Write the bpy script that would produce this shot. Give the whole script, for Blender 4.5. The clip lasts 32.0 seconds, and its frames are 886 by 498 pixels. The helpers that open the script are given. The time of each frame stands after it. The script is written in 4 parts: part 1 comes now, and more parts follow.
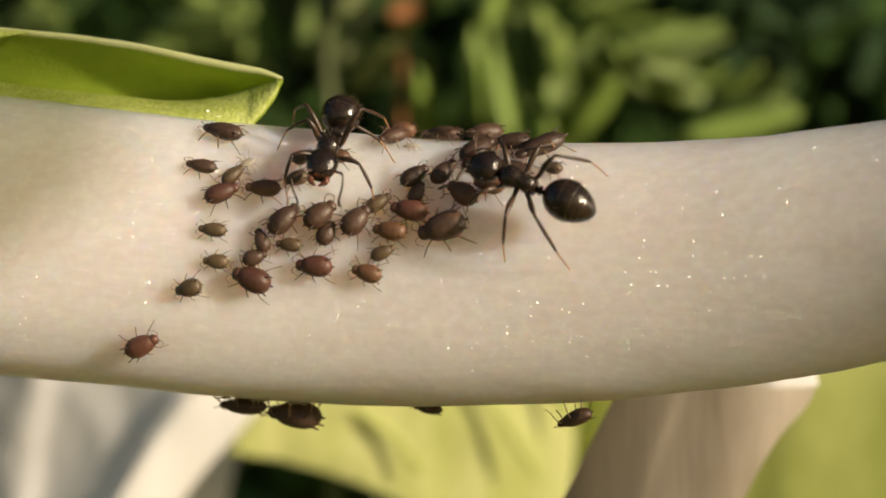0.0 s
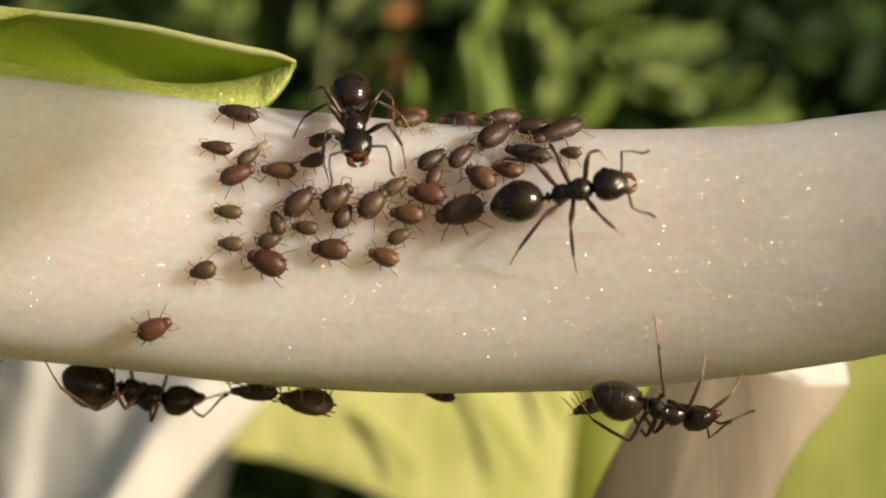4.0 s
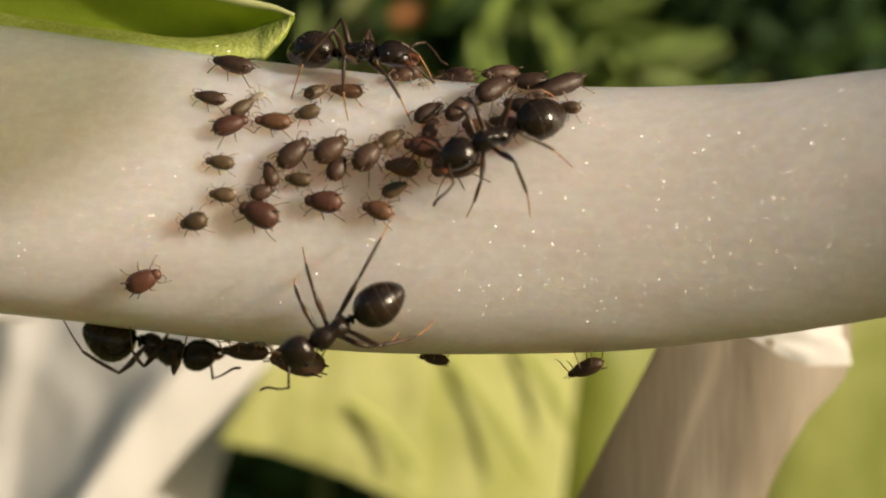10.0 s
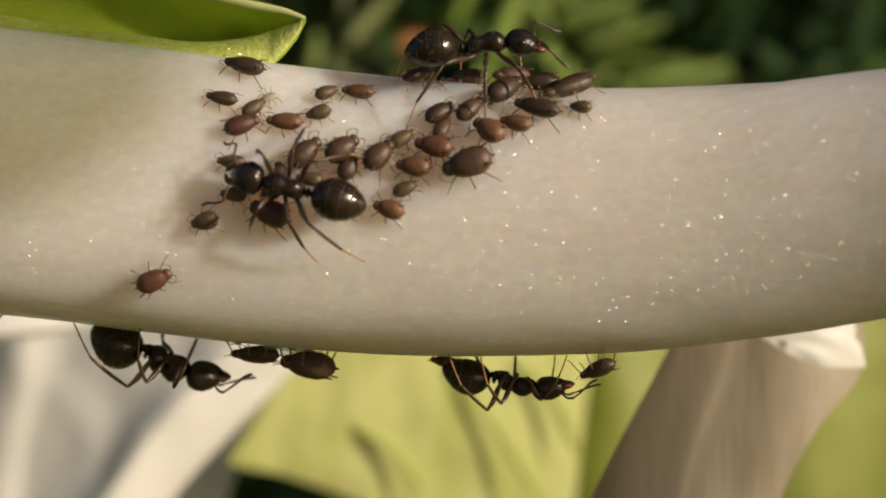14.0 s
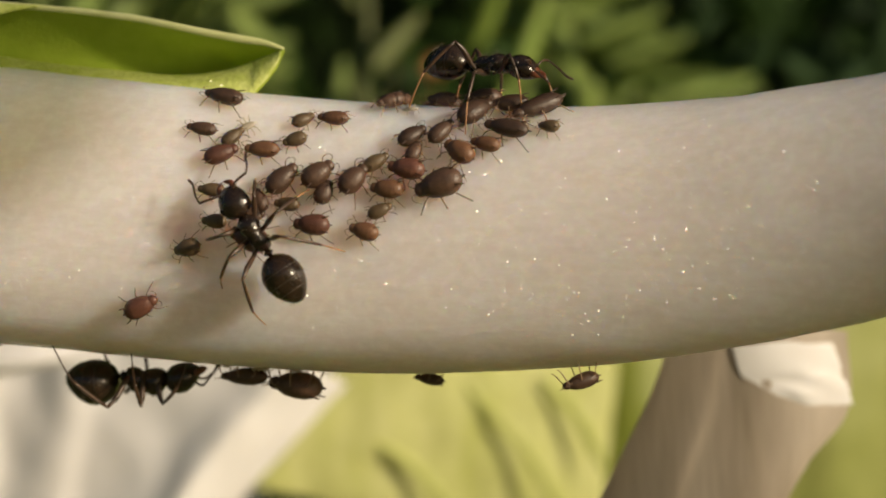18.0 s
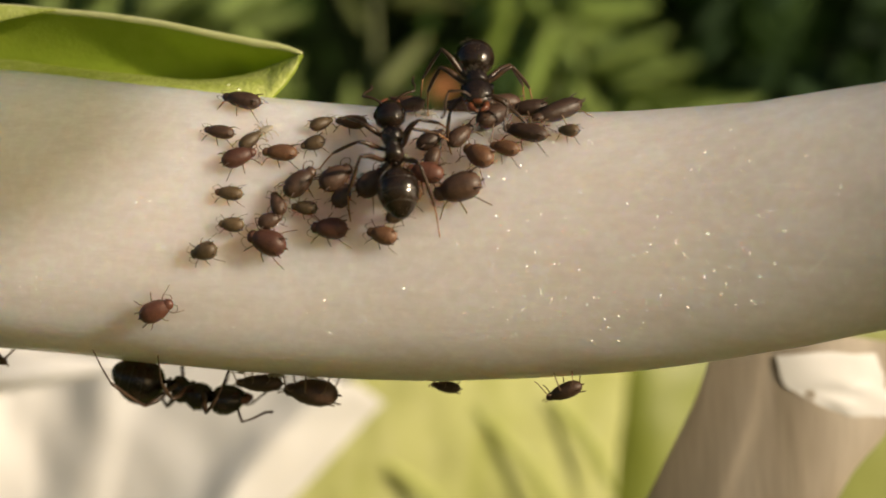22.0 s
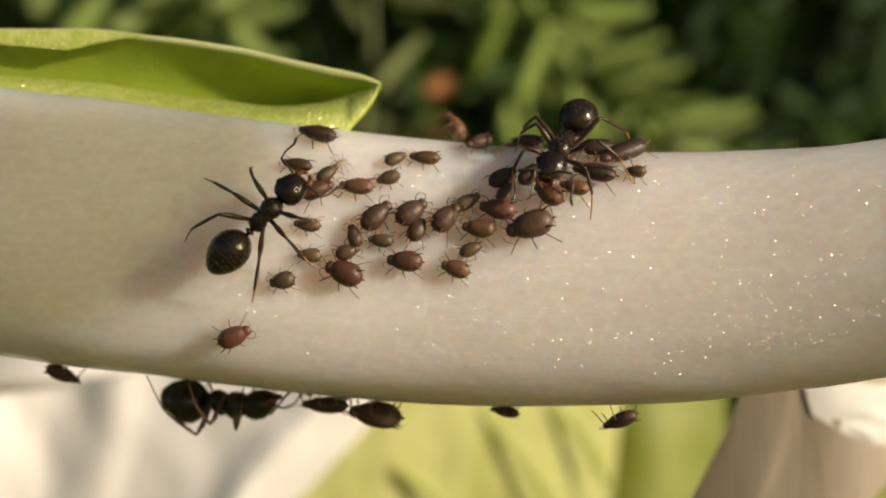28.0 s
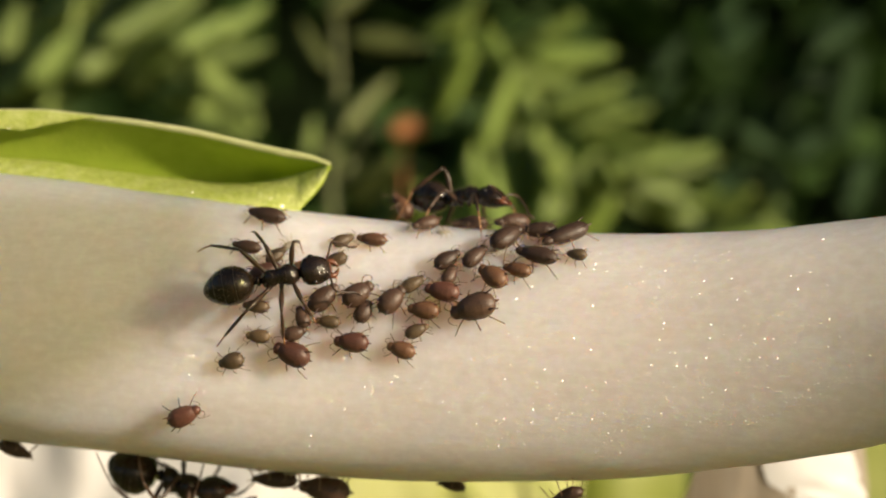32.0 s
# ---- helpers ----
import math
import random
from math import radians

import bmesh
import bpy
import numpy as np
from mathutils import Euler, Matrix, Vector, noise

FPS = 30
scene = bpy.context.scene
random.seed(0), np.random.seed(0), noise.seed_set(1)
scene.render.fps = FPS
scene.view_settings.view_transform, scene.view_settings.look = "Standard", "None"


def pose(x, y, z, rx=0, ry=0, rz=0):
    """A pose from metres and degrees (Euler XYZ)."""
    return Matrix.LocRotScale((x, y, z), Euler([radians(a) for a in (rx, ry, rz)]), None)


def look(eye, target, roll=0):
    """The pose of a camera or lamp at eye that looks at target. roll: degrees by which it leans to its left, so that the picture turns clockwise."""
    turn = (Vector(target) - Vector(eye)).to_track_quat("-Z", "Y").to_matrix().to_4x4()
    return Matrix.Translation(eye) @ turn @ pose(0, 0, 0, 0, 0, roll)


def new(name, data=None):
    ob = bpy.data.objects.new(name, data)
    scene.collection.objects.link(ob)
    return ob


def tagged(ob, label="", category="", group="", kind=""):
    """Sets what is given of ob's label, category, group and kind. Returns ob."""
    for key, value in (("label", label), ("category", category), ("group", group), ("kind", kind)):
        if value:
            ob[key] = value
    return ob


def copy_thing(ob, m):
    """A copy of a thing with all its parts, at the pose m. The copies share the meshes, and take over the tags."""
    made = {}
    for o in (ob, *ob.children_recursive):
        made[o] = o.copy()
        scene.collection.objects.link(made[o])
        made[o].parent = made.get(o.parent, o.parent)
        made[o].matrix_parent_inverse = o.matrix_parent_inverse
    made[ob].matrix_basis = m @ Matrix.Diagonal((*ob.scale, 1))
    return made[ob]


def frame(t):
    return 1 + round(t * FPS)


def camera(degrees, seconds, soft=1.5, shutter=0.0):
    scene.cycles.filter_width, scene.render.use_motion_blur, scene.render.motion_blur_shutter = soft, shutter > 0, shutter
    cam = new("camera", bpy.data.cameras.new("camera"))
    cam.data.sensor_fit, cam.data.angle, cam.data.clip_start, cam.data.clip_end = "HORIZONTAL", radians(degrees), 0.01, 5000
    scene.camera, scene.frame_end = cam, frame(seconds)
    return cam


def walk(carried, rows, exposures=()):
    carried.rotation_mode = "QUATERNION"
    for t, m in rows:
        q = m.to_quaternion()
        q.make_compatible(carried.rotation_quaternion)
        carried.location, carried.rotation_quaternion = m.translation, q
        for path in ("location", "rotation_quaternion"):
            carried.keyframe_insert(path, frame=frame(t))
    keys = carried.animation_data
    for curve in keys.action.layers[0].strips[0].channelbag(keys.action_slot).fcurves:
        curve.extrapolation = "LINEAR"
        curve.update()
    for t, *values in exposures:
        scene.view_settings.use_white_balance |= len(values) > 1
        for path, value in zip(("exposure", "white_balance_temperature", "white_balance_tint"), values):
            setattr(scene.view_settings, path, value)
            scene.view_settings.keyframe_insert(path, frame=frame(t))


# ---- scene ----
# A macro view, true to scale: an ant is about 4 mm long. Lengths below are in millimetres, turned into metres by MM.
MM = 0.001

cam = camera(38, 32.0, soft=1.9)
cam.data.dof.use_dof = True
cam.data.dof.focus_distance = 0.0362
cam.data.dof.aperture_fstop = 56.0


def eye(x, y, z, rx, ry, rz):
    return pose(x * MM, y * MM, z * MM, rx, ry, rz)


PATH = [
    (0, eye(1.134, -38.552, 1.613, 89.343, 1.257, 1.287)),
    (0.5, eye(1.029, -38.650, 2.107, 89.252, 1.063, 1.214)),
    (1, eye(0.812, -39.053, 2.353, 89.196, 0.875, 1.135)),
    (1.5, eye(0.847, -39.074, 2.518, 89.143, 0.932, 1.171)),
    (2, eye(0.537, -38.950, 2.300, 89.290, 0.651, 1.036)),
    (2.5, eye(0.682, -38.385, 1.885, 89.449, 0.778, 1.109)),
    (3, eye(0.623, -38.298, 1.190, 89.654, 0.883, 1.138)),
    (3.5, eye(0.487, -38.363, 1.069, 89.665, 0.866, 0.923)),
    (5.5, eye(-0.160, -37.945, 0.277, 89.941, 0.164, 0.111)),
    (6, eye(0.006, -38.025, 0.003, 89.995, 0.011, 0.000)),
    (6.5, eye(0.014, -37.947, -0.322, 90.083, 0.112, 0.130)),
    (7, eye(0.225, -37.769, -0.308, 90.073, 0.062, 0.284)),
    (7.5, eye(0.186, -37.746, -0.595, 90.107, 0.073, 0.386)),
    (8, eye(0.373, -37.790, -0.256, 90.022, -0.041, 0.514)),
    (8.5, eye(0.396, -37.912, -0.015, 89.916, -0.015, 0.633)),
    (9, eye(0.294, -37.602, -0.267, 89.993, -0.164, 0.692)),
    (9.5, eye(0.340, -37.791, -0.557, 90.226, -0.156, 0.747)),
    (10, eye(0.478, -37.643, -0.695, 90.432, -0.181, 0.830)),
    (10.5, eye(0.321, -37.776, -1.000, 90.650, -0.261, 0.812)),
    (11, eye(0.279, -38.005, -0.754, 90.726, -0.065, 0.868)),
    (11.5, eye(0.228, -37.837, -0.841, 90.932, -0.387, 0.839)),
    (12, eye(0.237, -37.738, -1.517, 91.302, -0.178, 0.919)),
    (12.5, eye(0.415, -37.715, -1.611, 91.474, 0.015, 1.040)),
    (13, eye(0.460, -37.330, -1.844, 91.715, -0.245, 1.056)),
    (13.5, eye(0.350, -37.322, -2.004, 91.916, -0.174, 1.077)),
    (14, eye(0.363, -37.565, -1.635, 91.963, -0.174, 1.130)),
    (14.5, eye(0.838, -38.112, -1.614, 92.056, 0.244, 1.405)),
    (16.5, eye(1.628, -38.191, -0.992, 92.088, 0.611, 2.140)),
    (17, eye(2.012, -38.126, -1.286, 92.348, 0.621, 3.100)),
    (17.5, eye(2.290, -37.893, -2.018, 92.581, 0.869, 3.898)),
    (18, eye(2.336, -38.366, -1.765, 92.969, 1.328, 3.251)),
    (18.5, eye(2.761, -38.210, -2.503, 94.034, 1.426, 3.734)),
    (19, eye(2.870, -38.031, -2.497, 94.521, 1.534, 4.197)),
    (19.5, eye(2.369, -38.568, -1.771, 94.044, 1.179, 3.441)),
    (20, eye(1.493, -38.632, -1.550, 93.017, 1.027, 2.501)),
    (20.5, eye(1.651, -38.302, -2.132, 93.609, 1.285, 2.772)),
    (21, eye(1.986, -38.312, -1.795, 93.206, 1.167, 3.680)),
    (21.5, eye(1.871, -38.219, -1.744, 92.772, 0.985, 3.456)),
    (22, eye(1.864, -38.097, -2.357, 94.180, 1.026, 3.337)),
    (22.5, eye(1.546, -38.361, -1.641, 93.904, 0.608, 2.962)),
    (23, eye(1.353, -38.490, -1.913, 93.843, 0.816, 2.832)),
    (23.5, eye(1.479, -38.503, -1.852, 94.086, 0.768, 3.013)),
    (24, eye(1.317, -38.994, -1.305, 93.959, 0.899, 3.478)),
    (24.5, eye(1.085, -39.062, -1.433, 93.918, 0.898, 3.484)),
    (25, eye(0.400, -39.511, -1.236, 94.074, 0.680, 3.036)),
    (25.5, eye(0.271, -38.838, -1.548, 93.347, 0.775, 3.657)),
    (27.5, eye(-0.648, -39.375, -1.464, 93.789, 0.193, 2.226)),
    (28, eye(-0.942, -39.760, -1.109, 93.561, 0.049, 1.863)),
    (28.5, eye(-0.988, -39.820, -1.140, 93.785, -0.099, 1.585)),
    (29, eye(-1.078, -39.716, -1.142, 93.999, -0.122, 1.326)),
    (29.5, eye(-1.221, -40.025, -1.166, 94.251, 0.027, 1.094)),
    (30, eye(-0.991, -40.347, -0.367, 94.267, -0.002, 0.933)),
    (30.5, eye(-1.397, -40.307, -1.105, 94.645, -0.095, 0.639)),
    (31, eye(-1.104, -40.774, -0.465, 94.690, 0.201, 0.685)),
    (31.5, eye(-0.803, -40.305, -0.789, 94.933, 0.246, 0.613)),
    (32, eye(-0.125, -40.736, 0.391, 94.794, 0.125, 0.658)),
]
walk(cam, PATH, [(0, 0.14), (1.5, 0.22), (3, 0.24), (3.5, 0.22), (6, 0.08), (9, 0.03), (12, -0.12), (15, -0.15), (20, -0.11), (26, -0.01), (29, 0.05), (31, 0.16), (32, 0.26)])

# ---- world and sun ----
SUN = Vector((0.83, -0.47, 0.24)).normalized()
world = bpy.data.worlds.new("daylight")
scene.world = world
world.use_nodes = True
wn = world.node_tree.nodes
sky = wn.new("ShaderNodeTexSky")
sky.sky_type, sky.sun_disc = "NISHITA", False
sky.sun_elevation = math.asin(SUN.z)
sky.sun_rotation = math.atan2(SUN.x, SUN.y)
sky.air_density, sky.dust_density, sky.ozone_density = 1.0, 2.0, 0.75
world.node_tree.links.new(sky.outputs[0], wn["Background"].inputs[0])
wn["Background"].inputs[1].default_value = 0.064
sun = new("sun", bpy.data.lights.new("sun", "SUN"))
sun.data.energy, sun.data.angle, sun.data.color = 4.95, radians(3.6), (1.0, 0.835, 0.61)
sun.matrix_world = look(SUN, (0, 0, 0))


# ---- materials ----
def material(name, base, base2, scale, rough=0.5, bump=0.0, bump_scale=None, stretch=(1, 1, 1), sss=0.0, radius=0.0004,
             transmit=0.0, spec=0.5, coat=0.0, vary=0.0, grain=0.35, sparkle=0.0, cells=23000, spread_by=0.6, glint=0.3, mottle=0.0, clear=0.0):
    """A procedural surface: two tones mixed by noise at two scales, with fine relief; transmit adds light through a thin leaf, clear makes it a see-through skin."""
    m = bpy.data.materials.new(name)
    m.use_nodes = True
    n, link = m.node_tree.nodes, m.node_tree.links.new
    b = n["Principled BSDF"]
    coord = n.new("ShaderNodeTexCoord")
    mapping = n.new("ShaderNodeMapping")
    mapping.inputs["Scale"].default_value = stretch
    link(coord.outputs["Object"], mapping.inputs[0])
    big, fine = n.new("ShaderNodeTexNoise"), n.new("ShaderNodeTexNoise")
    big.inputs["Scale"].default_value, fine.inputs["Scale"].default_value = scale, scale * 7.3
    fine.inputs["Detail"].default_value = 4
    link(mapping.outputs[0], big.inputs[0])
    link(mapping.outputs[0], fine.inputs[0])
    blend = n.new("ShaderNodeMix")
    blend.inputs[0].default_value = grain
    link(big.outputs[0], blend.inputs[2])
    link(fine.outputs[0], blend.inputs[3])
    ramp = n.new("ShaderNodeValToRGB")
    ramp.color_ramp.elements[0].position, ramp.color_ramp.elements[1].position = 0.36, 0.64
    ramp.color_ramp.elements[0].color, ramp.color_ramp.elements[1].color = (*base, 1), (*base2, 1)
    link(blend.outputs[0], ramp.inputs[0])
    colour = ramp.outputs[0]
    if mottle:
        blots, level, pale = n.new("ShaderNodeTexNoise"), n.new("ShaderNodeMapRange"), n.new("ShaderNodeMix")
        blots.inputs["Scale"].default_value, blots.inputs["Detail"].default_value = 3400, 3
        link(coord.outputs["Object"], blots.inputs[0])
        level.inputs["From Min"].default_value, level.inputs["From Max"].default_value, level.inputs["To Max"].default_value = 0.46, 0.68, mottle
        link(blots.outputs[0], level.inputs[0])
        pale.data_type = "RGBA"
        pale.inputs[7].default_value = (0.94, 0.885, 0.89, 1)
        link(level.outputs[0], pale.inputs[0])
        link(colour, pale.inputs[6])
        colour = pale.outputs[2]
    if vary:
        info, hsv, rng = n.new("ShaderNodeObjectInfo"), n.new("ShaderNodeHueSaturation"), n.new("ShaderNodeMapRange")
        rng.inputs["To Min"].default_value, rng.inputs["To Max"].default_value = 1 - vary, 1 + vary
        link(info.outputs["Random"], rng.inputs[0])
        link(rng.outputs[0], hsv.inputs["Value"])
        link(colour, hsv.inputs["Color"])
        colour = hsv.outputs[0]
    link(colour, b.inputs["Base Color"])
    b.inputs["Roughness"].default_value = rough
    b.inputs["Specular IOR Level"].default_value = spec
    b.inputs["Coat Weight"].default_value = coat
    b.inputs["Coat Roughness"].default_value = 0.12
    if sss:
        b.inputs["Subsurface Weight"].default_value = sss
        b.inputs["Subsurface Radius"].default_value = (1.0, 0.75, 0.5)
        b.inputs["Subsurface Scale"].default_value = radius
    if bump:
        pores, bp = n.new("ShaderNodeTexVoronoi"), n.new("ShaderNodeBump")
        pores.inputs["Scale"].default_value = bump_scale or scale * 10
        link(mapping.outputs[0], pores.inputs[0])
        bp.inputs["Strength"].default_value, bp.inputs["Distance"].default_value = bump, 0.00003
        link(pores.outputs[0], bp.inputs["Height"])
        link(bp.outputs[0], b.inputs["Normal"])
    if sparkle:
        cell, flat = n.new("ShaderNodeTexVoronoi"), n.new("ShaderNodeNewGeometry")
        cell.inputs["Scale"].default_value = cells
        link(coord.outputs["Object"], cell.inputs[0])
        spread, add, unit = n.new("ShaderNodeVectorMath"), n.new("ShaderNodeVectorMath"), n.new("ShaderNodeVectorMath")
        spread.operation, add.operation, unit.operation = "MULTIPLY_ADD", "ADD", "NORMALIZE"
        spread.inputs[1].default_value, spread.inputs[2].default_value = [2 * spread_by] * 3, [-spread_by] * 3
        link(cell.outputs["Color"], spread.inputs[0])
        link(spread.outputs[0], add.inputs[0])
        link(flat.outputs["Normal"], add.inputs[1])
        link(add.outputs[0], unit.inputs[0])
        link(unit.outputs[0], b.inputs["Coat Normal"])
        b.inputs["Coat Weight"].default_value, b.inputs["Coat Roughness"].default_value = sparkle, glint
    if transmit:
        through_leaf, mix = n.new("ShaderNodeBsdfTranslucent"), n.new("ShaderNodeMixShader")
        link(colour, through_leaf.inputs[0])
        mix.inputs[0].default_value = transmit
        link(b.outputs[0], mix.inputs[1])
        link(through_leaf.outputs[0], mix.inputs[2])
        link(mix.outputs[0], n["Material Output"].inputs[0])
    if clear:
        film, thin = n.new("ShaderNodeBsdfTransparent"), n.new("ShaderNodeMixShader")
        film.inputs[0].default_value = (0.91, 0.935, 0.60, 1)
        thin.inputs[0].default_value = clear
        link(mix.outputs[0], thin.inputs[1])
        link(film.outputs[0], thin.inputs[2])
        link(thin.outputs[0], n["Material Output"].inputs[0])
    return m


STALK = material("stalk_skin", (0.765, 0.703, 0.693), (0.84, 0.782, 0.785), 700, rough=0.48, bump=0.10, bump_scale=9000,
                 stretch=(0.3, 1, 1), sss=1.0, radius=0.0034, grain=0.6, sparkle=0.75, cells=21500, spread_by=0.64, glint=0.305, mottle=0.36)
BRACT = material("bract_green", (0.43, 0.56, 0.06), (0.55, 0.66, 0.09), 260, rough=0.5, bump=0.4, bump_scale=7000, transmit=0.56)
BRACT_LIP = material("bract_lip", (0.50, 0.59, 0.10), (0.68, 0.74, 0.24), 2600, rough=0.42, bump=0.8, bump_scale=9000, transmit=0.2, sparkle=1.0, cells=13000, spread_by=0.72, glint=0.27)
BRACT_RIM = material("bract_rim", (0.64, 0.68, 0.30), (0.76, 0.78, 0.44), 500, rough=0.4, transmit=0.3)
PETAL = material("petal_white", (0.83, 0.815, 0.815), (0.93, 0.925, 0.945), 90, rough=0.5, stretch=(1, 1, 0.3), transmit=0.2)
# tan tones; their stretched pale and dark bands stand in for shading on folds
WITHERED = material("petal_withered_fold_shade", (0.34, 0.28, 0.20), (0.66, 0.585, 0.50), 130, rough=0.6, stretch=(2.0, 1, 0.3), transmit=0.35, grain=0.18,
                    bump=0.8, bump_scale=1800)
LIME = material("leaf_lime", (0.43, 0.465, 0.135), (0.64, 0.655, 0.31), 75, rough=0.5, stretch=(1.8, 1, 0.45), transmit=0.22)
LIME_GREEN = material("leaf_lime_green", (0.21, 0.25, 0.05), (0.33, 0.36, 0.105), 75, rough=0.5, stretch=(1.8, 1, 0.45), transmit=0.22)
VEIN = material("leaf_vein", (0.42, 0.48, 0.11), (0.56, 0.60, 0.20), 60, rough=0.5, transmit=0.15)
STRIP = material("leaf_green", (0.18, 0.22, 0.025), (0.28, 0.32, 0.05), 80, rough=0.45, stretch=(2, 1, 0.4), transmit=0.2)
# partly clear, so the added leaf's shade stays light and green
THIN_LEAF = material("leaf_thin", (0.54, 0.66, 0.16), (0.68, 0.78, 0.24), 60, rough=0.5, stretch=(2, 1, 0.4), transmit=0.75, clear=0.54)
FERN = material("fern_green", (0.17, 0.26, 0.045), (0.30, 0.40, 0.085), 40, rough=0.5, transmit=0.35, vary=0.35)
FERN_OLIVE = material("fern_olive", (0.11, 0.14, 0.035), (0.18, 0.21, 0.06), 40, rough=0.55, transmit=0.3, vary=0.3)
FERN_HALF = material("fern_half", (0.165, 0.245, 0.052), (0.29, 0.37, 0.095), 40, rough=0.55, transmit=0.3, vary=0.3)
# the next two fern tones are darkened to carry background shade in colour
FERN_SHADE_BLUE = material("fern_shade_blue", (0.018, 0.040, 0.014), (0.034, 0.064, 0.022), 40, rough=0.6, spec=0.1, transmit=0.3, vary=0.4)
FERN_SHADE_GREEN = material("fern_shade_green", (0.017, 0.041, 0.008), (0.043, 0.084, 0.017), 40, spec=0.2, rough=0.6, transmit=0.25, vary=0.5)
RUST = material("leaf_rust", (0.32, 0.12, 0.03), (0.42, 0.19, 0.05), 60, rough=0.6, transmit=0.2)
# near-black base colour stands in for the shade inside the hedge
HEDGE_SHADE = material("hedge_inner_shade", (0.005, 0.010, 0.003), (0.012, 0.022, 0.006), 25, spec=0.1, rough=0.9)
# unseen ground; its green is set to reflect olive light onto the stalk's underside
GROUND_BOUNCE = material("lawn", (0.14, 0.15, 0.045), (0.22, 0.22, 0.075), 30, rough=0.95, bump=0.5, bump_scale=300)
CHITIN = material("ant_black", (0.010, 0.0062, 0.0042), (0.032, 0.019, 0.012), 3500, rough=0.23, bump=0.3, bump_scale=20000, spec=0.55)
GASTER = material("ant_gaster", (0.011, 0.0068, 0.0045), (0.032, 0.019, 0.011), 2600, rough=0.19, bump=0.15, bump_scale=20000, spec=0.55)
BAND = material("gaster_band", (0.030, 0.022, 0.015), (0.055, 0.042, 0.030), 3000, rough=0.35)
LEG = material("ant_leg", (0.026, 0.015, 0.009), (0.075, 0.040, 0.022), 3000, rough=0.38)
TARSUS = material("ant_foot", (0.33, 0.16, 0.07), (0.46, 0.25, 0.12), 3000, rough=0.45, sss=0.3, radius=0.00005)
JAW = material("ant_jaw", (0.10, 0.030, 0.013), (0.17, 0.055, 0.022), 3000, rough=0.35)
EYE = material("insect_eye", (0.006, 0.005, 0.005), (0.012, 0.010, 0.010), 4000, rough=0.2)
BRISTLE = material("bristle", (0.12, 0.095, 0.065), (0.20, 0.16, 0.11), 3000, rough=0.5)
APHID_RED = material("aphid_red", (0.081, 0.032, 0.020), (0.136, 0.054, 0.034), 4200, rough=0.48, bump=0.28, bump_scale=11000, grain=0.55, vary=0.25, sss=0.25, radius=0.00012)
APHID_BROWN = material("aphid_brown", (0.099, 0.046, 0.024), (0.164, 0.079, 0.038), 4200, rough=0.48, bump=0.28, bump_scale=11000, grain=0.55, vary=0.25, sss=0.25, radius=0.00012)
APHID_OLIVE = material("aphid_olive", (0.086, 0.054, 0.027), (0.141, 0.093, 0.047), 4200, rough=0.48, bump=0.28, bump_scale=11000, grain=0.55, vary=0.25, sss=0.25, radius=0.00012)
APHID_DARK = material("aphid_dark", (0.046, 0.025, 0.016), (0.092, 0.049, 0.030), 4200, rough=0.48, bump=0.28, bump_scale=11000, grain=0.55, vary=0.3, sss=0.15, radius=0.0001)
APHID_LEG = material("aphid_leg", (0.13, 0.08, 0.045), (0.22, 0.14, 0.08), 4000, rough=0.5)
SKIN = material("shed_skin", (0.50, 0.44, 0.34), (0.66, 0.60, 0.50), 3000, rough=0.5, transmit=0.4)


# ---- mesh helpers (millimetres) ----
def part(name, bm, mat, parent=None, label="", at=(0, 0, 0), smooth=True):
    """Links a bmesh as one mesh object, its origin at `at`, under a thing or a part."""
    mesh = bpy.data.meshes.new(name)
    origin = Vector(at)
    for v in bm.verts:
        v.co = (v.co - origin) * MM
    for f in bm.faces:
        f.smooth = smooth
    bm.to_mesh(mesh)
    bm.free()
    mesh.materials.append(mat)
    ob = new(name, mesh)
    ob.location = origin * MM
    if parent:
        ob.parent = parent
        if parent.get("origin_mm"):
            ob.location -= Vector(parent["origin_mm"]) * MM
    ob["origin_mm"] = tuple(at)
    if label:
        tagged(ob, label)
    return ob


def empty(name, label, category, group="", kind=""):
    ob = new(name)
    ob.empty_display_size = 0.001
    return tagged(ob, label, category, group, kind)


def blob(bm, centre, radii, turn=(0, 0, 0), u=14, v=10):
    bmesh.ops.create_uvsphere(bm, u_segments=u, v_segments=v, radius=1.0,
                              matrix=pose(*centre, *turn) @ Matrix.Diagonal((*radii, 1)))
    return bm


def rings(bm, loops, closed=True, cap=True):
    """Joins loops of points, each of the same count, into a skin."""
    made = [[bm.verts.new(p) for p in loop] for loop in loops]
    count = len(made[0])
    for a, b in zip(made, made[1:]):
        for i in range(count if closed else count - 1):
            j = (i + 1) % count
            bm.faces.new((a[i], a[j], b[j], b[i]))
    if cap and closed:
        bm.faces.new(made[0][::-1])
        bm.faces.new(made[-1])
    return bm


def lathe(bm, profile, sides=16):
    """A body along x: rows of x, half width, half height, height of its axis."""
    rings(bm, [[(x, w * math.cos(a), z + h * math.sin(a)) for a in (2 * math.pi * i / sides for i in range(sides))]
               for x, w, h, z in profile])
    bmesh.ops.recalc_face_normals(bm, faces=bm.faces)
    return bm


